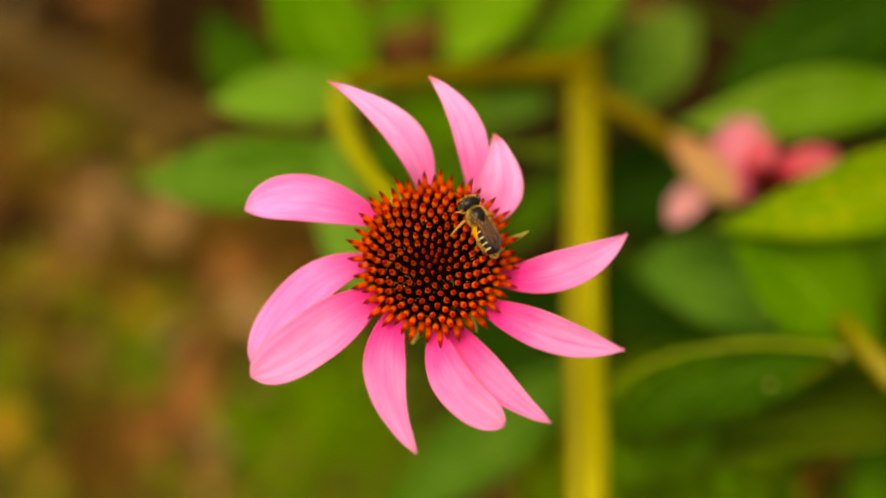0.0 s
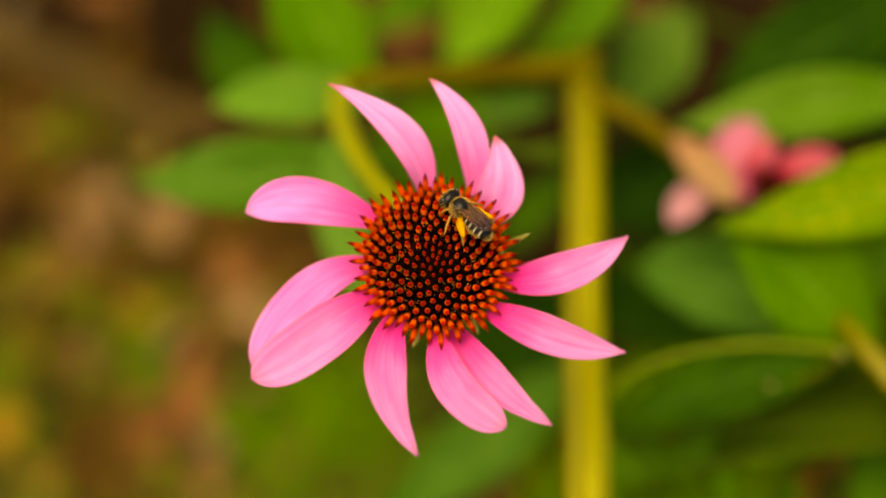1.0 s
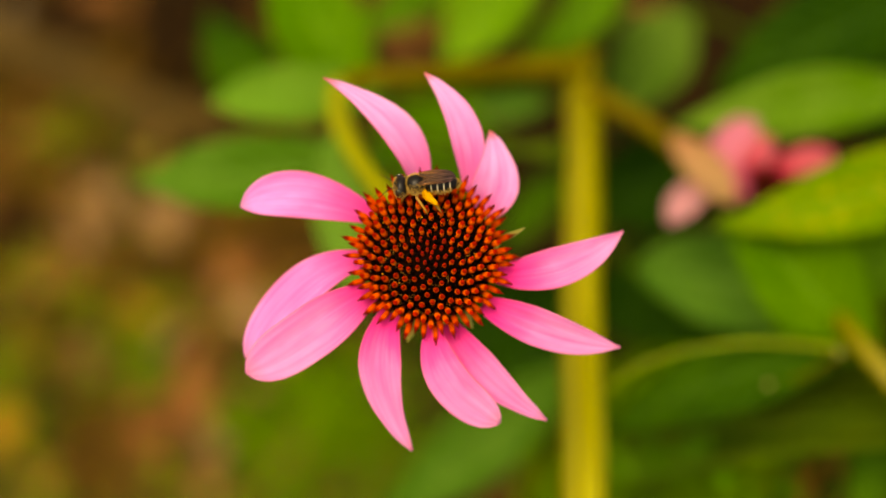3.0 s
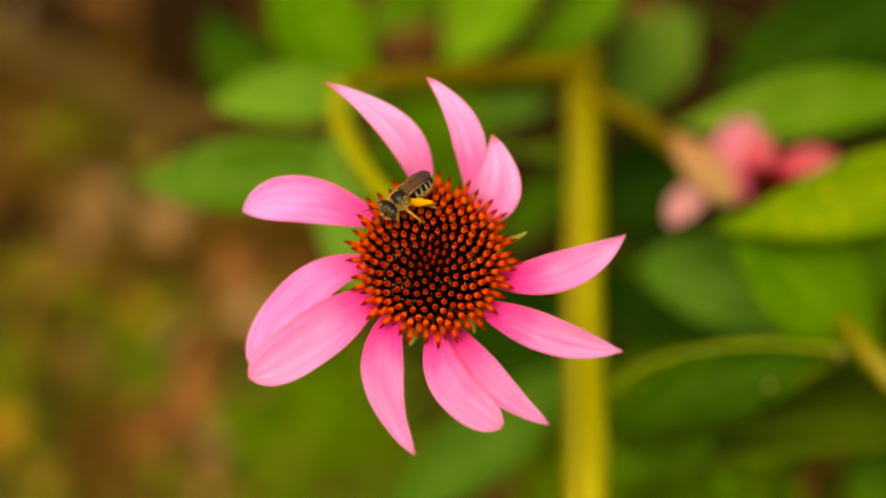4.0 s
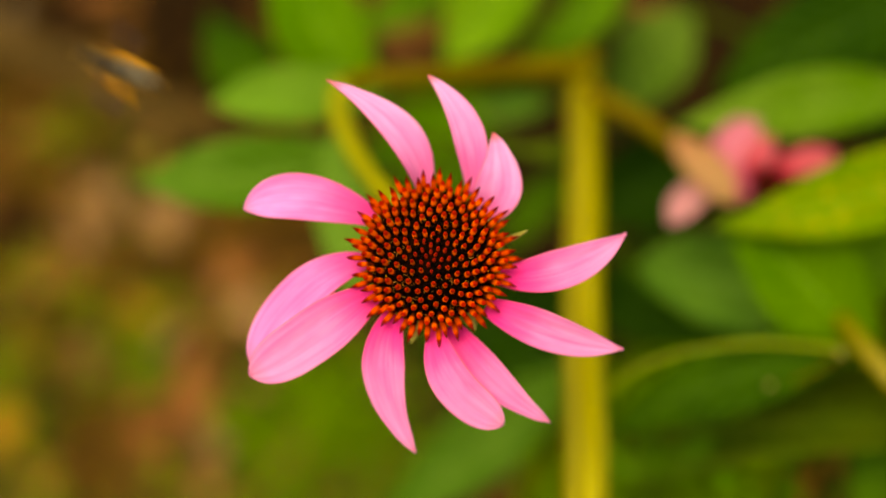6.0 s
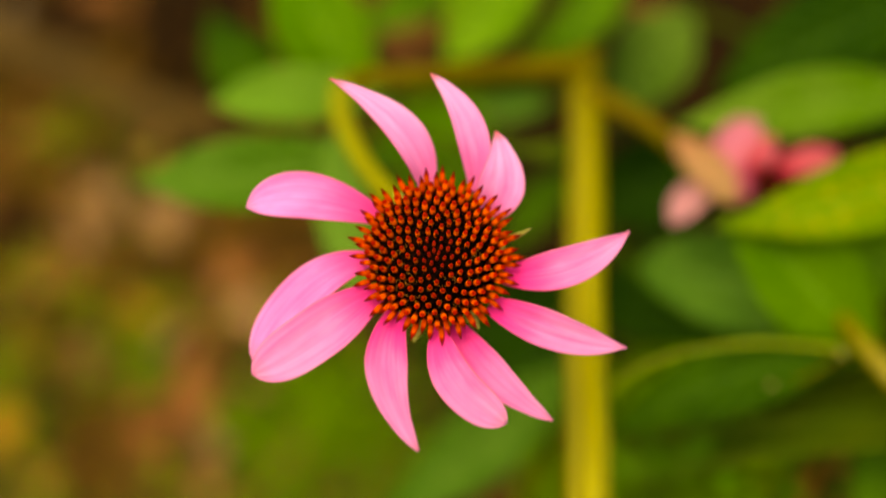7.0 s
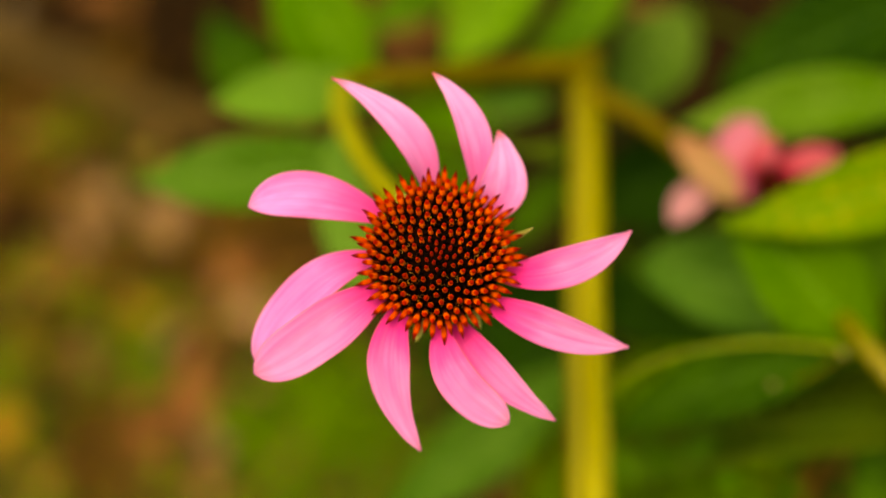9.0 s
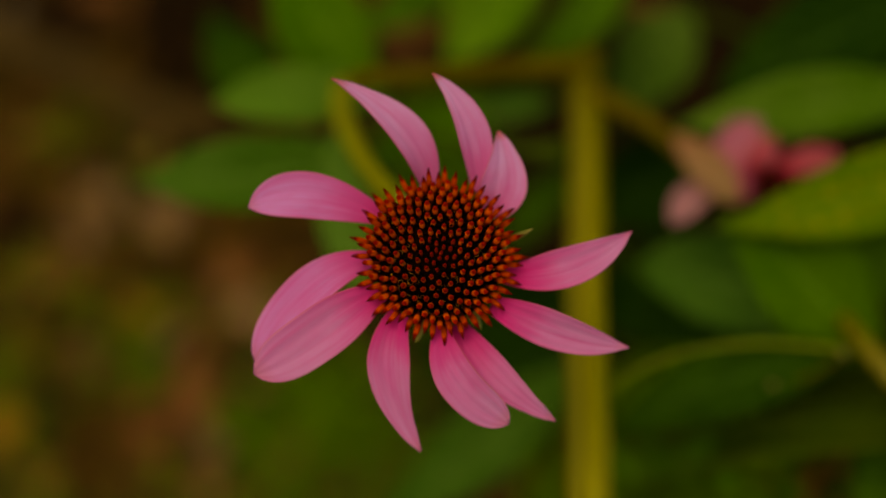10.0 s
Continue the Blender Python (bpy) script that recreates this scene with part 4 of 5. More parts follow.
def flower():
    t = thing("coneflower", NODE, "pink coneflower with drooping petals and an orange-tipped dark cone", "flower")
    base = Vector(NODE)
    bend = (-23.9, 37.4, -112.0)
    tube("side_branch", t, BRANCH, [NODE, (16.1, 43.7, -128.0), (-4.5, 40.8, -116.0), (-17.3, 40.3, -116.0), bend], [3.0, 2.9, 2.7, 2.5, 2.4], 12, 30,
         "olive side branch", 0.06, 5)
    tube("stalk", t, STALK, [bend, (-23.3, 30.2, -102.0), (-17.0, 18.1, -78.0), (-8.1, 7.3, -42.0),
                             tuple(CENTRE + Vector((0, 0, -5)))], [2.5, 2.4, 2.2, 2.2, 3.0], 12, 36, "curved yellow-green stalk", 0.06, 4)
    # the cone
    prof = [(3.0, -4.5), (7.2, -3.6), (9.9, -1.6), (10.4, 0.0)] + [(10.4 * (1 - k / 9) ** 0.75 + 0.05, dome((1 - k / 9) ** 0.75)) for k in range(1, 10)]
    v, f = lathe(prof, 40)
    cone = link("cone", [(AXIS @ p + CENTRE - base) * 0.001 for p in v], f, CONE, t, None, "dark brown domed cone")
    # florets in a spiral
    meshes = []
    for nm, shape, mt in (("young_floret", [(0.26, 0.0), (0.30, 1.8), (0.40, 2.9), (0.38, 3.6), (0.28, 4.2), (0.04, 4.5)], FLORET_YOUNG),
                          ("floret", [(0.26, 0.0), (0.30, 2.0), (0.42, 2.6), (0.46, 3.1), (0.43, 3.6), (0.36, 4.0), (0.27, 4.35), (0.04, 4.55)], FLORET),
                          ("outer_floret", [(0.28, 0.0), (0.36, 1.6), (0.45, 2.2), (0.45, 3.0), (0.36, 3.9), (0.20, 4.5), (0.02, 5.1)], FLORET_OUTER)):
        fv, ff = lathe(shape, 7)
        me = bpy.data.meshes.new(nm)
        me.from_pydata([tuple(p * 0.001) for p in fv], [], ff)
        me.materials.append(mt)
        meshes.append(me)
    rng, total = random.Random(11), 236
    for k in range(total):
        q = ((k + 0.5) / total) ** 0.6
        g = k * 2.39996 + rng.uniform(-0.02, 0.02)
        out = Vector((math.cos(g), math.sin(g), 0))
        lean = 0.05 + 0.42 * q + 0.80 * q ** 4 + rng.uniform(-0.06, 0.06)
        d = (out * math.sin(lean) + Vector((rng.uniform(-.05, .05), rng.uniform(-.05, .05) + 0.40 * (1 - q * q), math.cos(lean)))).normalized()
        size, tall = (0.70 + 0.32 * min(1, q * 1.8)) * rng.uniform(0.95, 1.05), (0.74 + 0.24 * q) * rng.uniform(0.93, 1.07)
        tip = out * (13.9 * q) + Vector((0, 0, 8.5 - 7.3 * q ** 2.7))
        m = Matrix.LocRotScale((AXIS @ (tip - d * (4.5 * tall)) + CENTRE - base) * 0.001, (AXIS @ d).to_track_quat("Z", "Y"), Vector((size * 1.04, size * 0.94, tall)))
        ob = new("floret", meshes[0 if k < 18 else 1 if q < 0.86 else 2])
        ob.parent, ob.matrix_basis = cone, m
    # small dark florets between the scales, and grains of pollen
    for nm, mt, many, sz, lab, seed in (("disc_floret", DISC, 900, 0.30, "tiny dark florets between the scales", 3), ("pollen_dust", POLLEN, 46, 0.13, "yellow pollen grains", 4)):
        rng, vs, fs = random.Random(seed), [], []
        ov, of = lathe([(0.3, -1.0), (0.9, 0.0), (0.7, 0.8), (0.1, 1.1)], 5)
        for _ in range(many):
            q, g = math.sqrt(rng.uniform(0.02 if mt is DISC else 0.25, 1.0 if mt is DISC else 0.8)), rng.uniform(0, 6.28)
            p = Vector((10.4 * q * math.cos(g), 10.4 * q * math.sin(g), dome(q) + (0.1 if mt is DISC else rng.uniform(0.3, 1.2))))
            s, k = sz * rng.uniform(0.6, 1.4), len(vs)
            vs += [(AXIS @ (p + Vector((o.x * s, o.y * s, o.z * s * 2.6))) + CENTRE - base) * 0.001 for o in ov]
            fs += [tuple(k + i for i in face) for face in of]
        tagged(link(nm, vs, fs, mt, cone, None, lab), kind="stuff")
    # curled dry anthers, tan and yellow, between the scales of the lower and middle rings
    rng, vs, fs = random.Random(15), [], []
    for _ in range(120):
        q, g = rng.uniform(0.42, 0.97), rng.gauss(-1.7, 1.3)
        c = Vector((10.4 * q * math.cos(g), 10.4 * q * math.sin(g), dome(q) + rng.uniform(0.4, 1.1)))
        r, a0, a1, tilt = rng.uniform(0.18, 0.42), rng.uniform(0, 6.28), rng.uniform(2.0, 4.5), Euler((rng.uniform(-1, 1), rng.uniform(-1, 1), 0)).to_matrix()
        k = len(vs)
        for i in range(6):
            h = a0 + a1 * i / 5
            o = c + tilt @ Vector((r * math.cos(h), r * math.sin(h), 0.12 * i))
            w = 0.07 * (1 - 0.6 * abs(i / 2.5 - 1))
            n = tilt @ Vector((math.cos(h), math.sin(h), 0))
            vs += [(AXIS @ p + CENTRE - base) * 0.001 for p in (o - n * w, o + n * w, o + tilt @ Vector((0, 0, 2 * w)))]
        for i in range(5):
            b = k + 3 * i
            fs += [(b, b + 1, b + 4, b + 3), (b + 1, b + 2, b + 5, b + 4), (b + 2, b, b + 3, b + 5)]
    tagged(link("anther", vs, fs, ANTHER, cone, None, "curled tan anthers between the scales"), kind="stuff")
    # green bracts under the cone
    for k in range(16):
        g = k * 2 * math.pi / 16 + 0.15
        o = Vector((math.cos(g), math.sin(g), 0))
        reach = 1.5 if o.y < -0.25 else 0.0
        p = [AXIS @ (o * r + Vector((0, 0, z))) + CENTRE for r, z in ((7.5, -3.6), (10.2, -3.3), (10.9 + reach * 0.9, -2.9), (11.4 + reach + (k % 3) * 0.6, -2.6))]
        blade("bract", t, BRACT, p, 2.1, pointed_petal, (0, 0, 1), None, 0.25, 0.2, 0, 0, 0, 8, 5, k, "small green bract" if k == 0 else "")
    blade("bract", t, BRACT_DRY, [(8.8, 0.8, -14.0), (10.7, 1.5, -11.0), (12.0, 2.1, -9.0), (13.6, 3.1, -8.0)], 1.0, pointed_petal, (0, 0.3, 1), None, 0.25, 0.3, 0, 0, 0, 10, 5, 77,
          "pale green bract with a dry tip")
    # ray petals: middle line from the base outwards, then the width
    for k, (pts, w, shape, f, f1, cup) in enumerate((
            ([(-2.8, 9.7, -13.8), (-3.4, 16.4, -9.5), (-8.6, 22.4, -8.6), (-18.4, 26.9, -10.5)], 6.2, pointed_petal, (0.1, 0.3, 1), (0.5, 0.5, 1), 0.25),
            ([(5.1, 8.8, -13.6), (5.9, 16.7, -9.5), (2.8, 23.5, -8.6), (-2.3, 27.7, -10.5)], 5.4, pointed_petal, (-0.1, 0.2, 1), (0.3, 0.4, 1), 0.25),
            ([(6.4, 5.4, -13.6), (9.4, 8.2, -10.9), (10.0, 12.9, -10.4), (8.1, 18.6, -11.6)], 7.7, pointed_petal, (0.2, 0.3, 1), None, 0.3),
            ([(-10.2, 4.6, -12.6), (-17.4, 8.1, -9.1), (-25.4, 9.6, -8.6), (-31.6, 6.4, -10.5)], 7.8, petal_width, (0, 0.3, 1), None, 0.3),
            ([(-11.4, -1.7, -12.0), (-17.6, -2.2, -7.6), (-25.0, -7.7, -7.8), (-30.4, -18.1, -10.4)], 7.1, blunt_petal, (-0.3, 0.2, 1), None, 0.2),
            ([(-9.9, -6.9, -9.5), (-15.3, -9.2, -5.2), (-21.0, -15.0, -5.5), (-30.4, -19.9, -8.5)], 8.5, blunt_petal, (-0.2, -0.2, 1), None, 0.25),
            ([(-7.5, -10.2, -9.1), (-10.2, -16.6, -5.6), (-10.0, -23.1, -8.6), (-4.2, -32.4, -10.5)], 6.9, pointed_petal, (-0.1, -0.2, 1), None, 0.3),
            ([(-0.7, -12.0, -8.4), (-1.3, -18.3, -5.0), (2.5, -23.1, -5.5), (9.7, -27.7, -8.5)], 6.7, blunt_petal, (0, -0.3, 1), None, 0.3),
            ([(1.6, -12.1, -10.5), (4.8, -17.9, -7.4), (10.3, -23.4, -8.0), (17.2, -27.5, -10.5)], 5.7, pointed_petal, (0.2, -0.2, 1), None, 0.25),
            ([(7.0, -8.9, -9.3), (13.5, -11.7, -5.8), (20.4, -14.9, -8.6), (28.9, -15.9, -10.5)], 6.2, full_petal, (0.2, -0.2, 1), None, 0.3),
            ([(9.1, -4.4, -10.4), (16.5, -4.7, -6.9), (23.6, -2.3, -8.6), (29.3, 2.6, -10.5)], 6.4, full_petal, (0.2, 0.2, 1), None, 0.3))):
        blade("petal", t, PINK_LIT_TIPPED if k < 3 else PINK_LIT if k < 5 else PINK, pts, w, shape, f, f1, 0.3, cup, 0, 0.10, 0.2, 40, 19, k + 40)
    return t


FLOWER = flower()


# ---------------------------------------------------------------- the bee
def ball(radii, centre, sub=3, rough=0.0):
    """A slightly uneven rounded body in the bee's own frame (millimetres to metres)."""
    bm = bmesh.new()
    bmesh.ops.create_icosphere(bm, subdivisions=sub, radius=1)
    vs = []
    for v in bm.verts:
        k = 1 + rough * noise.noise(v.co * 3)
        vs.append((Vector((v.co.x * radii[0], v.co.y * radii[1], v.co.z * radii[2])) * k + Vector(centre)) * 0.001)
    fs = [tuple(v.index for v in f.verts) for f in bm.faces]
    bm.free()
    return vs, fs


def limb(name, parent, material, pts, radii, label="", origin=(0, 0, 0)):
    verts, faces, sides = [], [], 7
    o = Vector(origin)
    for i, p in enumerate(pts):
        c = Vector(p) - o
        a, b = Vector(pts[max(0, i - 1)]), Vector(pts[min(len(pts) - 1, i + 1)])
        t = (b - a).normalized()
        s = t.cross(Vector((0.1, 0.2, 1))).normalized()
        u = s.cross(t)
        for j in range(sides):
            g = 2 * math.pi * j / sides
            verts.append((c + (s * math.cos(g) + u * math.sin(g)) * radii[i]) * 0.001)
    for i in range(len(pts) - 1):
        for j in range(sides):
            k = (j + 1) % sides
            faces.append((i * sides + j, i * sides + k, (i + 1) * sides + k, (i + 1) * sides + j))
    faces += [tuple(range(sides))[::-1], tuple(range((len(pts) - 1) * sides, len(pts) * sides))]
    ob = link(name, verts, faces, material, parent, None, label)
    ob.location = o * 0.001
    return ob


def fuzz(name, parent, material, centre, radii, many, length, seed, keep, label):
    rng, vs, fs = random.Random(seed), [], []
    while len(fs) < many * 3:
        d = Vector((rng.gauss(0, 1), rng.gauss(0, 1), rng.gauss(0, 1))).normalized()
        if not keep(d):
            continue
        p = Vector((d.x * radii[0], d.y * radii[1], d.z * radii[2])) + Vector(centre)
        e = (d + Vector((rng.gauss(-0.3, 0.4), rng.gauss(0, 0.4), rng.gauss(0, 0.4)))).normalized() * length * rng.uniform(0.5, 1.2)
        s = d.cross(Vector((0.3, 0.5, 0.8))).normalized() * 0.028
        u = d.cross(s).normalized() * 0.028
        k = len(vs)
        vs += [(p + s) * 0.001, (p - s * 0.5 + u) * 0.001, (p - s * 0.5 - u) * 0.001, (p + e) * 0.001]
        fs += [(k, k + 1, k + 3), (k + 1, k + 2, k + 3), (k + 2, k, k + 3)]
    return tagged(link(name, vs, fs, material, parent, None, label, False), kind="stuff")


def bee():
    t = new("bee")
    t.scale = (1.09, 1.09, 1.09)
    t.empty_display_size = 0.005
    tagged(t, "small dark bee with cream-banded abdomen and yellow pollen on its legs", "bee")
    th = link("thorax", *ball((1.42, 1.46, 1.25), (1.3, 0, 0.1), 3, 0.04), BEE_BLACK, t)
    fuzz("hair", th, BEE_HAIR, (1.35, 0, 0.1), (1.40, 1.44, 1.22), 1700, 0.42, 7, lambda d: abs(d.y) > 0.5 or d.z < 0.1 or abs(d.x) > 0.74, "tan hair")
    hd = link("head", *ball((1.1, 1.62, 1.22), (3.45, 0, -0.22), 3, 0.03), BEE_BLACK, t)
    fuzz("hair", hd, BEE_HAIR, (3.45, 0, -0.22), (1.1, 1.62, 1.22), 700, 0.34, 8, lambda d: d.x > 0.35 or d.z < -0.1 or abs(d.y) > 0.85, "tan hair")
    for s in (-1, 1):
        link("eye", *ball((0.62, 0.40, 0.98), (3.6, 1.32 * s, -0.12)), BEE_EYE, hd)
        limb("antenna", hd, BEE_BLACK, [(4.2, 0.35 * s, 0.1), (4.9, 0.8 * s, 0.55), (5.6, 1.3 * s, 0.5), (6.5, 2.1 * s, 0.2)], [0.07, 0.06, 0.055, 0.045])
    # abdomen, with pale hair bands at the ends of its plates
    prof = [(0.30, 0.2), (0.9, -0.1), (1.28, -0.6), (1.46, -1.4), (1.50, -2.2), (1.42, -3.0), (1.16, -3.8), (0.70, -4.5), (0.12, -4.9)]
    fine = []
    for i in range(41):
        k = i / 40 * (len(prof) - 1)
        a = min(int(k), len(prof) - 2)
        fine.append(tuple(prof[a][c] + (prof[a + 1][c] - prof[a][c]) * (k - a) for c in (0, 1)))

    def turned(rows, grow):
        vs, fs, n = [], [], 22
        for r, x in rows:
            for j in range(n):
                g = 2 * math.pi * j / n
                vs.append(Vector((x, (r + grow) * 0.92 * math.cos(g), (r + grow) * 0.82 * math.sin(g) - 0.05 * x * x * 0.35)) * 0.001)
        for i in range(len(rows) - 1):
            for j in range(n):
                k = (j + 1) % n
                fs.append((i * n + j, (i + 1) * n + j, (i + 1) * n + k, i * n + k))
        fs += [tuple(range(n)), tuple(range((len(rows) - 1) * n, len(rows) * n))[::-1]]
        return vs, fs

    ab = link("abdomen", *turned(fine, 0.0), BEE_BLACK, t)

    def radius(x):
        return float(np.interp(-x, [-p[1] for p in prof], [p[0] for p in prof]))

    for x in (-0.9, -1.8, -2.7, -3.55):
        link("band", *turned([(radius(x + 0.11) - 0.03, x + 0.11), (radius(x + 0.05), x + 0.05), (radius(x - 0.05), x - 0.05), (radius(x - 0.11) - 0.03, x - 0.11)], 0.045), BEE_BAND, ab)
    fuzz("hair", ab, BEE_HAIR, (-3.9, 0, -0.35), (1.0, 0.80, 0.62), 260, 0.30, 9, lambda d: d.x < -0.35, "tan hair")
    fuzz("hair", ab, BEE_HAIR, (-2.1, 0, -0.2), (2.3, 1.42, 1.1), 620, 0.38, 10, lambda d: abs(d.y) > 0.7 and d.z < 0.35, "tan hair")
    # legs; the hind pair carries pollen
    for s in (-1, 1):
        limb("fore_leg", t, BEE_LEG, [(2.3, 0.7 * s, -0.7), (2.9, 1.3 * s, -0.8), (3.2, 1.6 * s, -1.4), (3.4, 1.7 * s, -2.1)], [0.24, 0.22, 0.16, 0.09], "", (2.3, 0.7 * s, -0.7))
        limb("middle_leg", t, BEE_LEG, [(1.3, 0.9 * s, -0.8), (1.3, 1.9 * s, -0.6), (0.8, 2.7 * s, -1.2), (0.3, 3.4 * s, -1.9), (0.1, 3.8 * s, -2.2)], [0.26, 0.25, 0.20, 0.13, 0.07], "", (1.3, 0.9 * s, -0.8))
        h = limb("hind_leg", t, BEE_LEG, [(0.5, 0.9 * s, -0.7), (0.1, 1.6 * s, -0.3), (-0.8, 2.8 * s, -0.5), (-1.5, 3.9 * s, -1.1), (-1.8, 4.3 * s, -1.6)], [0.3, 0.36, 0.36, 0.18, 0.08], "", (0.5, 0.9 * s, -0.7))
        pv, pf = ball((1.75, 0.52, 0.50), (0, 0, 0), 3, 0.6)
        pv = [Vector((v.x, v.y * (1 + 260 * v.x), v.z * (1 + 200 * v.x))) for v in pv]
        turn = Euler((0, 0, radians(-55 * s))).to_matrix()
        link("pollen_load", [turn @ v + (Vector((-0.55, 2.55 * s, -0.25)) - Vector((0.5, 0.9 * s, -0.7))) * 0.001 for v in pv], pf, POLLEN, h, None, "yellow pollen load")
    # wings, hinged at the thorax
    for s in (-1, 1):
        for nm, length, wide, dz in (("fore_wing", 5.2, 2.05, 0.0), ("hind_wing", 4.1, 1.3, -0.10)):
            rows, cols, grid, norms, uvs = 12, 7, [], [], []
            for i in range(rows):
                k = i / (rows - 1)
                w = wide * (0.16 + 0.84 * math.sin(math.pi * min(1, 0.08 + k * 0.60)) ** 1.2) * (1 - max(0.0, k - 0.80) ** 2 * 18)
                for j in range(cols):
                    v = j / (cols - 1)
                    grid.append(Vector((-k * length, s * (0.12 + w * (v - 0.55)), dz + 0.06 * math.sin(9 * v) + 1.05 * k - 0.75 * k * k)) * 0.001)
                    norms.append(Vector((0, 0, 1)))
                    uvs.append((k, v))
            vs, fs = closed_sheet(grid, 0.00003, rows, cols, norms)
            wing = link(nm, vs, fs, WING, t, uvs + uvs, "smoky translucent wing")
            for v0, v1 in ((0.05, 0.10), (0.3, 0.35), (0.5, 0.75)):
                pts = []
                for i in range(0, rows - 1, 2):
                    k = i / (rows - 1)
                    w = wide * (0.16 + 0.84 * math.sin(math.pi * min(1, 0.08 + k * 0.60)) ** 1.2)
                    v = v0 + (v1 - v0) * k
                    pts.append((-k * length, s * (0.12 + w * (v - 0.55)), dz + 0.06 * math.sin(9 * v) + 1.05 * k - 0.75 * k * k + 0.03))
                limb("vein", wing, VEIN, pts, [0.05] * len(pts))
            wing.location = Vector((0.75, 0.78 * s, 1.16)) * 0.001
            wing["side"] = s
    return t


BEE = bee()

# ---------------------------------------------------------------- what moves
# seconds, sway of the flower to its right and upwards (tenths of a millimetre)
SWAY = [(0, 0.0, -2.4), (0.1, 0.0, -1.5), (0.2, 0.0, -5.0), (0.4, 0.0, -2.4), (0.5, 2.6, -1.1), (0.6, 1.7, 0.2), (0.7, 1.7,
        -2.4), (0.9, 1.7, -3.3), (1, 1.1, -6.5), (1.1, 0.9, -4.1), (1.2, 1.7, -5.0), (1.4, 1.7, 0.2), (1.5, 3.4, -0.3), (1.6,
        1.7, -0.7), (1.7, 0.9, -2.4), (1.9, -2.6, -1.5), (2, -2.6, -1.1), (2.1, -3.4, 1.9), (2.2, -5.1, 2.7), (2.4, -9.4,
        4.5), (2.5, -13.7, 4.9), (2.7, -12.9, 4.5), (3, -6.9, 2.7), (3.4, 1.7, 7.0), (3.8, 0.0, 5.3), (3.9, -1.7, 0.2), (4,
        -3.7, -5.0), (4.1, -5.1, -3.3), (4.2, -10.3, -8.4), (4.3, -11.1, -10.1), (4.4, -5.1, -5.0), (4.5, 2.6, 1.0), (4.6,
        8.6, 12.2), (4.7, 10.3, 10.5), (4.8, 6.9, 1.9), (4.9, 0.0, -4.1), (5, -6.0, -10.1), (5.1, -0.9, -2.4), (5.2, -2.6,
        -0.7), (5.3, 0.0, -2.4), (5.4, 4.3, -1.5), (5.5, 11.1, 2.7), (5.6, 8.6, 10.5), (5.7, 3.4, 8.7), (6, -1.7, -0.7), (6.4,
        -0.9, 1.0), (6.8, -3.4, -9.3), (6.9, 0.0, -8.4), (7, 3.4, 2.3), (7.1, 6.0, 16.5), (7.2, 9.4, 18.2), (7.4, 4.3, 1.9),
        (7.5, 0.0, -3.7), (7.6, 0.0, 1.9), (7.7, 0.9, 1.9), (7.9, 3.4, 9.6), (8, 5.1, 14.7), (8.1, 6.0, 14.7), (8.2, 4.3,
        6.2), (8.4, 0.9, -3.3), (8.5, 0.0, -0.0), (8.6, 2.6, 8.7), (8.7, 4.3, 13.0), (8.85, 5.1, 7.9), (9, 7.3, 3.6), (9.2,
        2.6, 6.2), (9.3, 0.9, 5.3), (9.5, 6.0, 6.6), (9.7, 6.0, 7.9), (10, 7.3, 2.7)]


def swayed(t):
    ts = [r[0] for r in SWAY]
    return Vector((float(np.interp(t, ts, [r[1] for r in SWAY])), float(np.interp(t, ts, [r[2] for r in SWAY])), 0)) * 0.0001


def turned_about(pivot, arm, shift):
    """The turn about a pivot that shifts the end of arm (metres, flower's frame), as a pose of the thing at the pivot."""
    w = arm.cross(shift) / arm.length_squared
    turn = Matrix.Rotation(w.length, 4, w) if w.length > 1e-9 else Matrix.Identity(4)
    return FACING @ Matrix.Translation(pivot) @ turn


def plant_pose(t, root=ROOT):
    d = swayed(t)
    arm = (Vector((28.7, -36.6, -70.0)) - Vector(ROOT)) * 0.001
    return turned_about(Vector(root) * 0.001, arm, Vector((d.x * 0.66, d.y * 0.4, 0)))


def flower_pose(t):
    root = Vector(ROOT) * 0.001
    carried = FACING.inverted() @ plant_pose(t) @ ((Vector(NODE) - Vector(ROOT)) * 0.001)
    arm = (CENTRE - Vector(NODE)) * 0.001
    rest = CENTRE * 0.001 + swayed(t) - (carried + arm)
    return turned_about(carried, arm, rest)


def bee_pose(t, row):
    """The bee on the flower: middle of its body and heading in the flower's face, height, roll and pitch."""
    x, y, z, heading, pitch, roll = row
    spot = Matrix.Translation(Vector((x, y, z)) * 0.001 - Vector(NODE) * 0.001)
    return flower_pose(t) @ spot @ pose(0, 0, 0, 0, 0, heading) @ pose(0, 0, 0, roll, -pitch, 0)


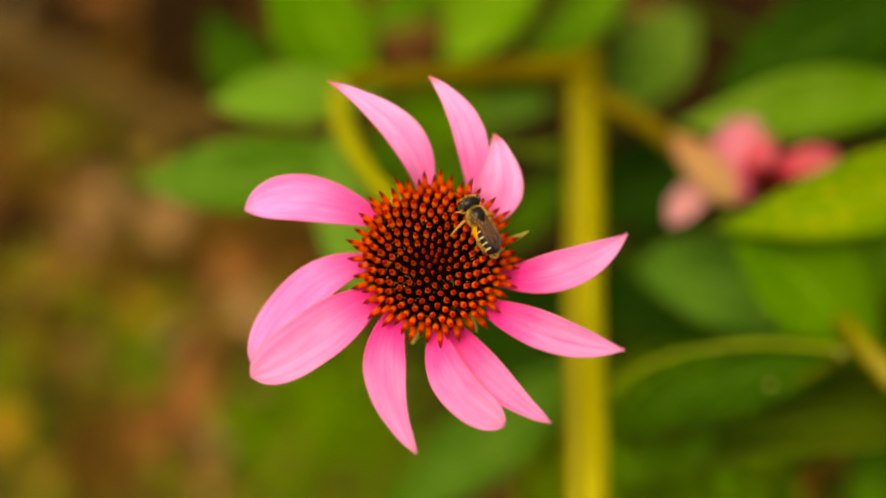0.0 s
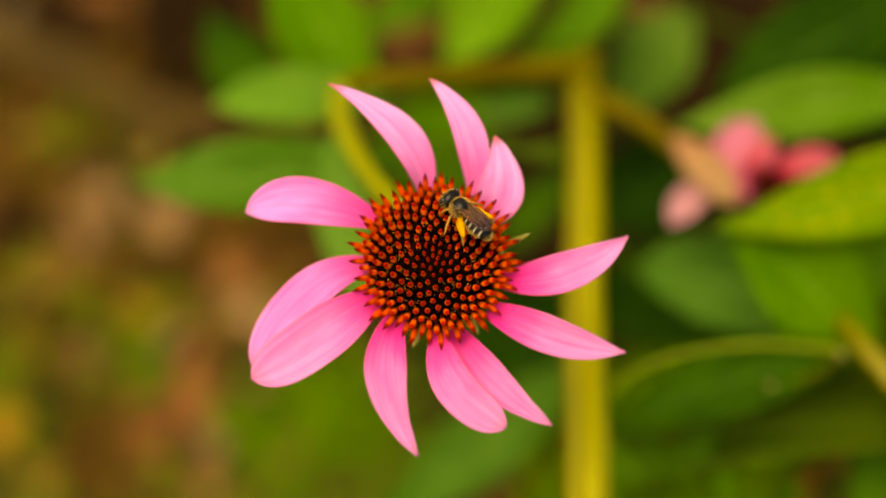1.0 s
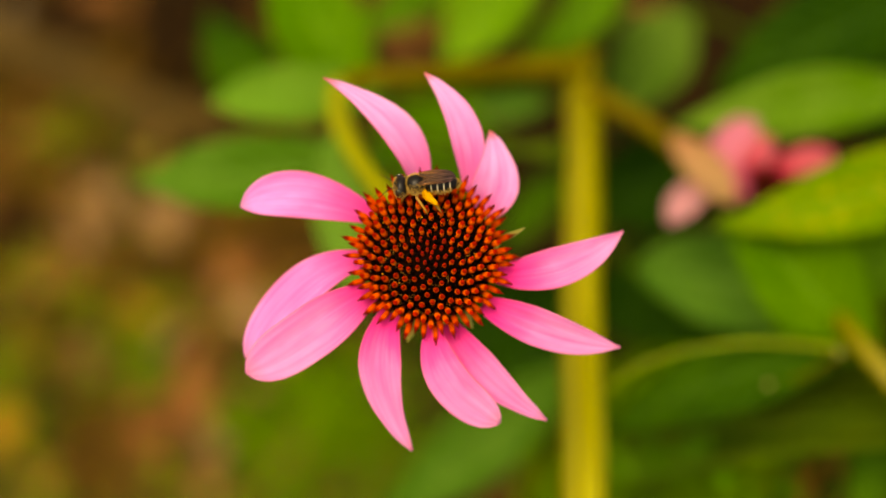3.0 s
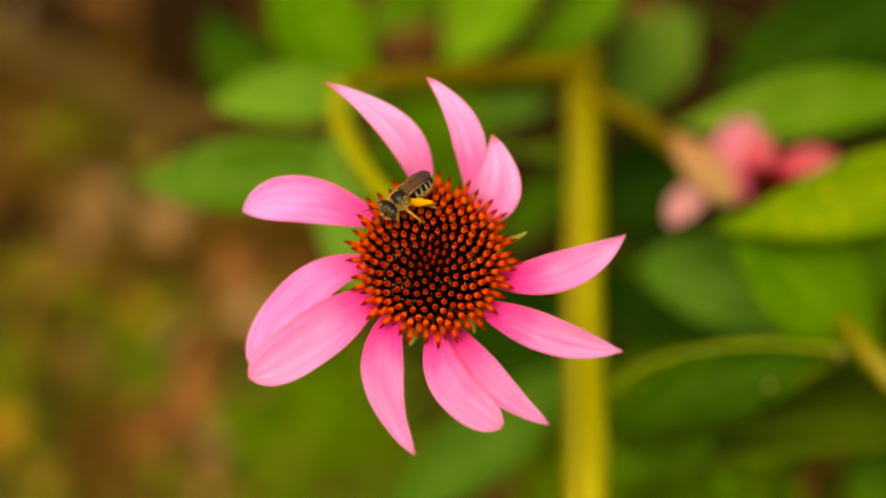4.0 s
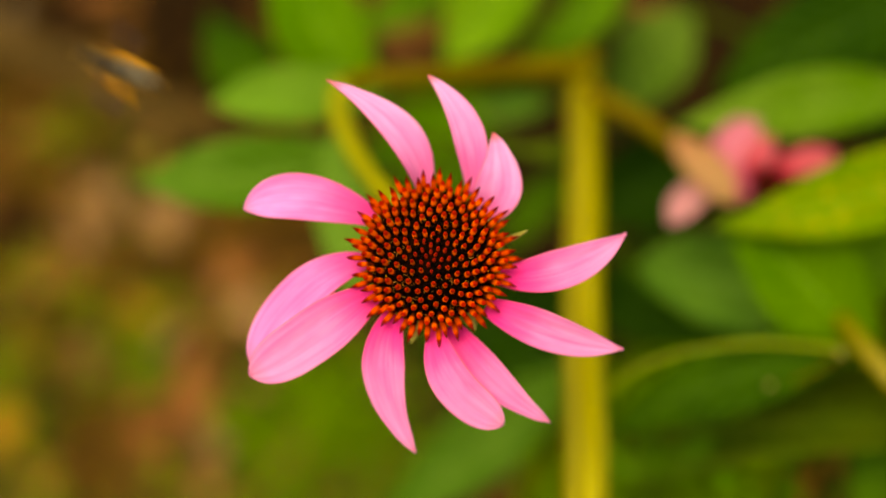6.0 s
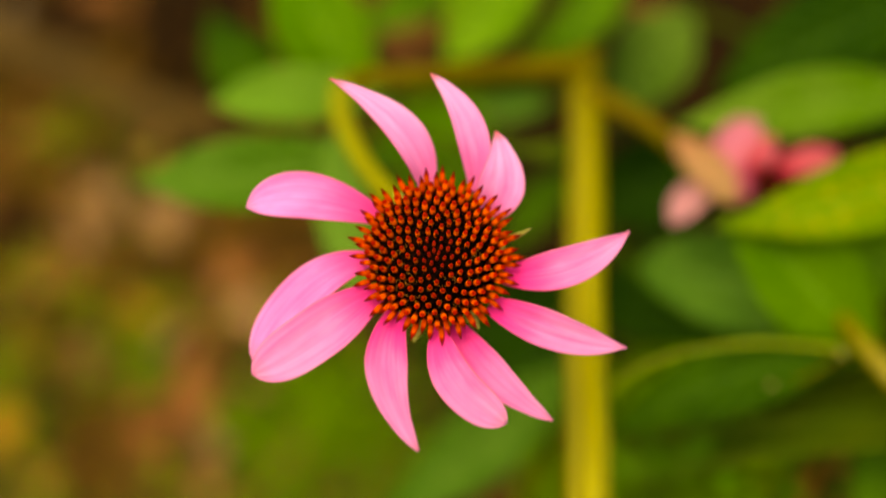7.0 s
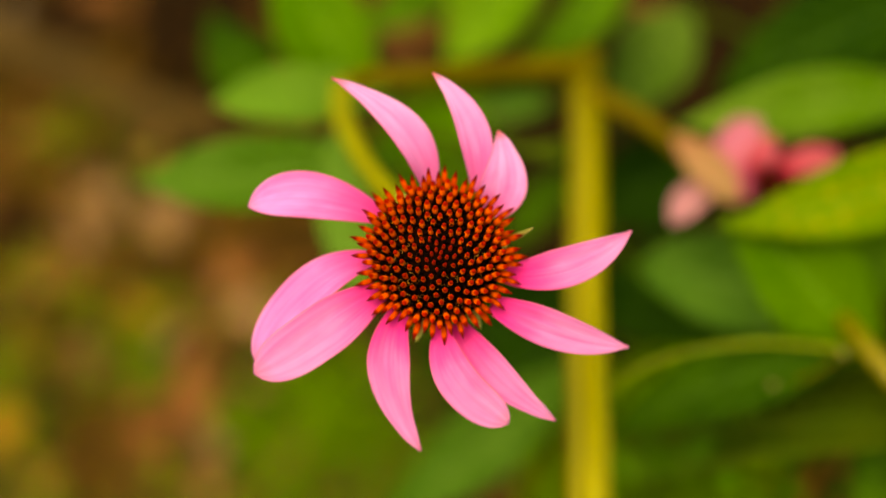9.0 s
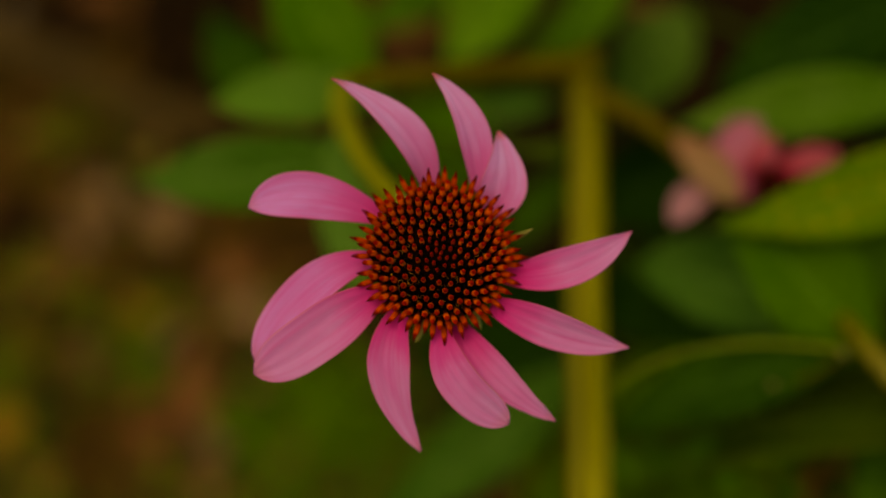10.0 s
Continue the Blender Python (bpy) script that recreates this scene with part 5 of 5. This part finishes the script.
BEE_ROWS = [(0, 5.74, 3.85, 0.41, 117, -9, 25),
            (0.1, 5.47, 3.15, 0.85, 117, -8, 23),
            (0.2, 4.95, 3.7, 1.04, 126, -6, 23),
            (0.3, 5.17, 3.62, 0.92, 128, -5, 23),
            (0.5, 4.65, 3.88, 1.17, 121, -5, 22),
            (0.7, 4.34, 4.18, 1.23, 129, -8, 22),
            (0.9, 3.53, 5.44, 1.08, 133, -14, 23),
            (1, 3.46, 5.86, 0.86, 135, -19, 24),
            (1.2, 2.29, 7.42, 0.24, 133, -20, 25),
            (1.3, 1.63, 6.83, 0.93, 128, -19, 21),
            (1.5, 1.67, 6.83, 0.91, 133, -18, 22),
            (1.7, 1.63, 6.65, 1.06, 129, -17, 21),
            (1.8, 1.5, 6.88, 0.93, 124, -18, 19),
            (2, 0.76, 8.08, 0.09, 137, -21, 23),
            (2.2, 0.2, 8.72, -0.46, 121, -25, 18),
            (2.4, -0.68, 9.55, -1.33, 137, -22, 24),
            (2.5, -1.08, 9.32, -1.07, 157, -19, 28),
            (2.7, -1.48, 9.88, -1.76, 171, -18, 32),
            (3.2, -2.43, 9.52, -1.47, 192, 4, 32),
            (3.8, -3.09, 9.39, -1.48, 205, 22, 32),
            (4, -5.22, 8.68, -1.63, 217, 22, 32),
            (4.2, -5.68, 8.13, -1.36, 217, 22, 32),
            (4.4, -6.8, 7.12, -1.23, 214, 21, 31),
            (4.5, -7.32, 6.78, -1.37, 228, 19, 31),
            (4.7, -8.11, 6.23, -1.65, 230, 4, 32),
            (4.9, -8.66, 4.31, -1.02, 237, -10, 30),
            (5, -9.04, 4.53, -1.52, 235, -16, 31),
            (5.1, -9.87, 4.88, -2.67, 221, -17, 32),
            (5.2, -9.62, 5.59, -2.82, 206, -13, 30),
            (5.3, -10.46, 5.43, -3.73, 206, -7, 30),
            (5.5, -10.72, 6.2, -3.92, 196, -2, 29),
            (5.6, -10.59, 5.94, -3.83, 194, -0, 27),
            (5.7, -11.51, 6.66, -4.25, 189, -0, 28)]


def motions():
    times = [r[0] for r in SWAY]
    walk(PLANT, [(t, plant_pose(t)) for t in times])
    walk(PLANT_BESIDE, [(t, plant_pose(t, ROOT_BESIDE)) for t in times])
    walk(FLOWER, [(t, flower_pose(t)) for t in times])
    marks = sorted(set(times) | {r[0] for r in BEE_ROWS})
    marks = [t for t in marks if t <= 5.7]
    ts = [r[0] for r in BEE_ROWS]
    rows = []
    for t in marks:
        rows.append((t, bee_pose(t, [float(np.interp(t, ts, [r[k] for r in BEE_ROWS])) for k in range(1, 7)])))
    last = BEE_ROWS[-1]
    for t, x, y, z, heading, pitch in ((5.8, -15.5, 8.6, -2.0, 182, 4), (5.9, -26.0, 14.0, 6.0, 172, 10), (6.0, -45.0, 25.0, 17.0, 163, 12),
                                       (6.2, -110.0, 60.0, 40.0, 155, 10)):
        rows.append((t, FACING @ Matrix.Translation(Vector((x, y, z)) * 0.001) @ pose(0, 0, 0, 0, 0, heading) @ pose(0, 0, 0, 0, -pitch, 0)))
    # it settles on the soil, out of sight
    down = pose(-0.95, 0.62, ground_height(-0.95, 0.62) + 0.0028, 0, 0, 150)
    rows += [(6.7, pose(-0.55, 0.36, 0.36, 0, 5, 150)), (7.1, down), (10.0, down)]
    walk(BEE, rows)
    # wings: folded, lifted at 5.6 s, beating from then on; legs step while it walks
    for part in list(BEE.children):
        kind = part.name.split(".")[0]
        place = part.location.copy()
        if kind in ("fore_wing", "hind_wing"):
            s = part["side"]
            fold = pose(0, 0, 0, 8 * s, -2, (10 if kind == "fore_wing" else 6) * s)
            keys = [(0.0, fold), (5.5, fold), (5.6, pose(0, 0, 0, 16 * s, 9, -20 * s)), (5.6333, pose(0, 0, 0, 26 * s, 10, -50 * s))]
            keys += [(5.6667 + k / 30, pose(0, 0, 0, (-38 if k % 2 else 42) * s, 0, -84 * s)) for k in range(42)]
            keys += [(7.3, fold), (10.0, fold)]
            walk(part, [(t, Matrix.Translation(place) @ m) for t, m in keys])
        elif kind in ("fore_leg", "middle_leg", "hind_leg"):
            s = 1 if place.y > 0 else -1
            beat = {"fore_leg": 0.0, "middle_leg": 2.0, "hind_leg": 4.0}[kind] + (3.1 if s > 0 else 0)
            size = {"fore_leg": 12, "middle_leg": 12, "hind_leg": 9}[kind]
            tuck = (lambda t: (48 * max(0.0, min(1.0, (1.3 - t) / 0.5)) if s > 0 else -36)) if kind == "hind_leg" else (lambda t: 0.0)
            keys = [(0.1 * k, pose(0, 0, 0, 0, 0, tuck(0.1 * k) + size * math.sin(0.1 * k * 11 + beat))) for k in range(58)] + [(10.0, pose(0, 0, 0))]
            walk(part, [(t, Matrix.Translation(place) @ m) for t, m in keys])


motions()
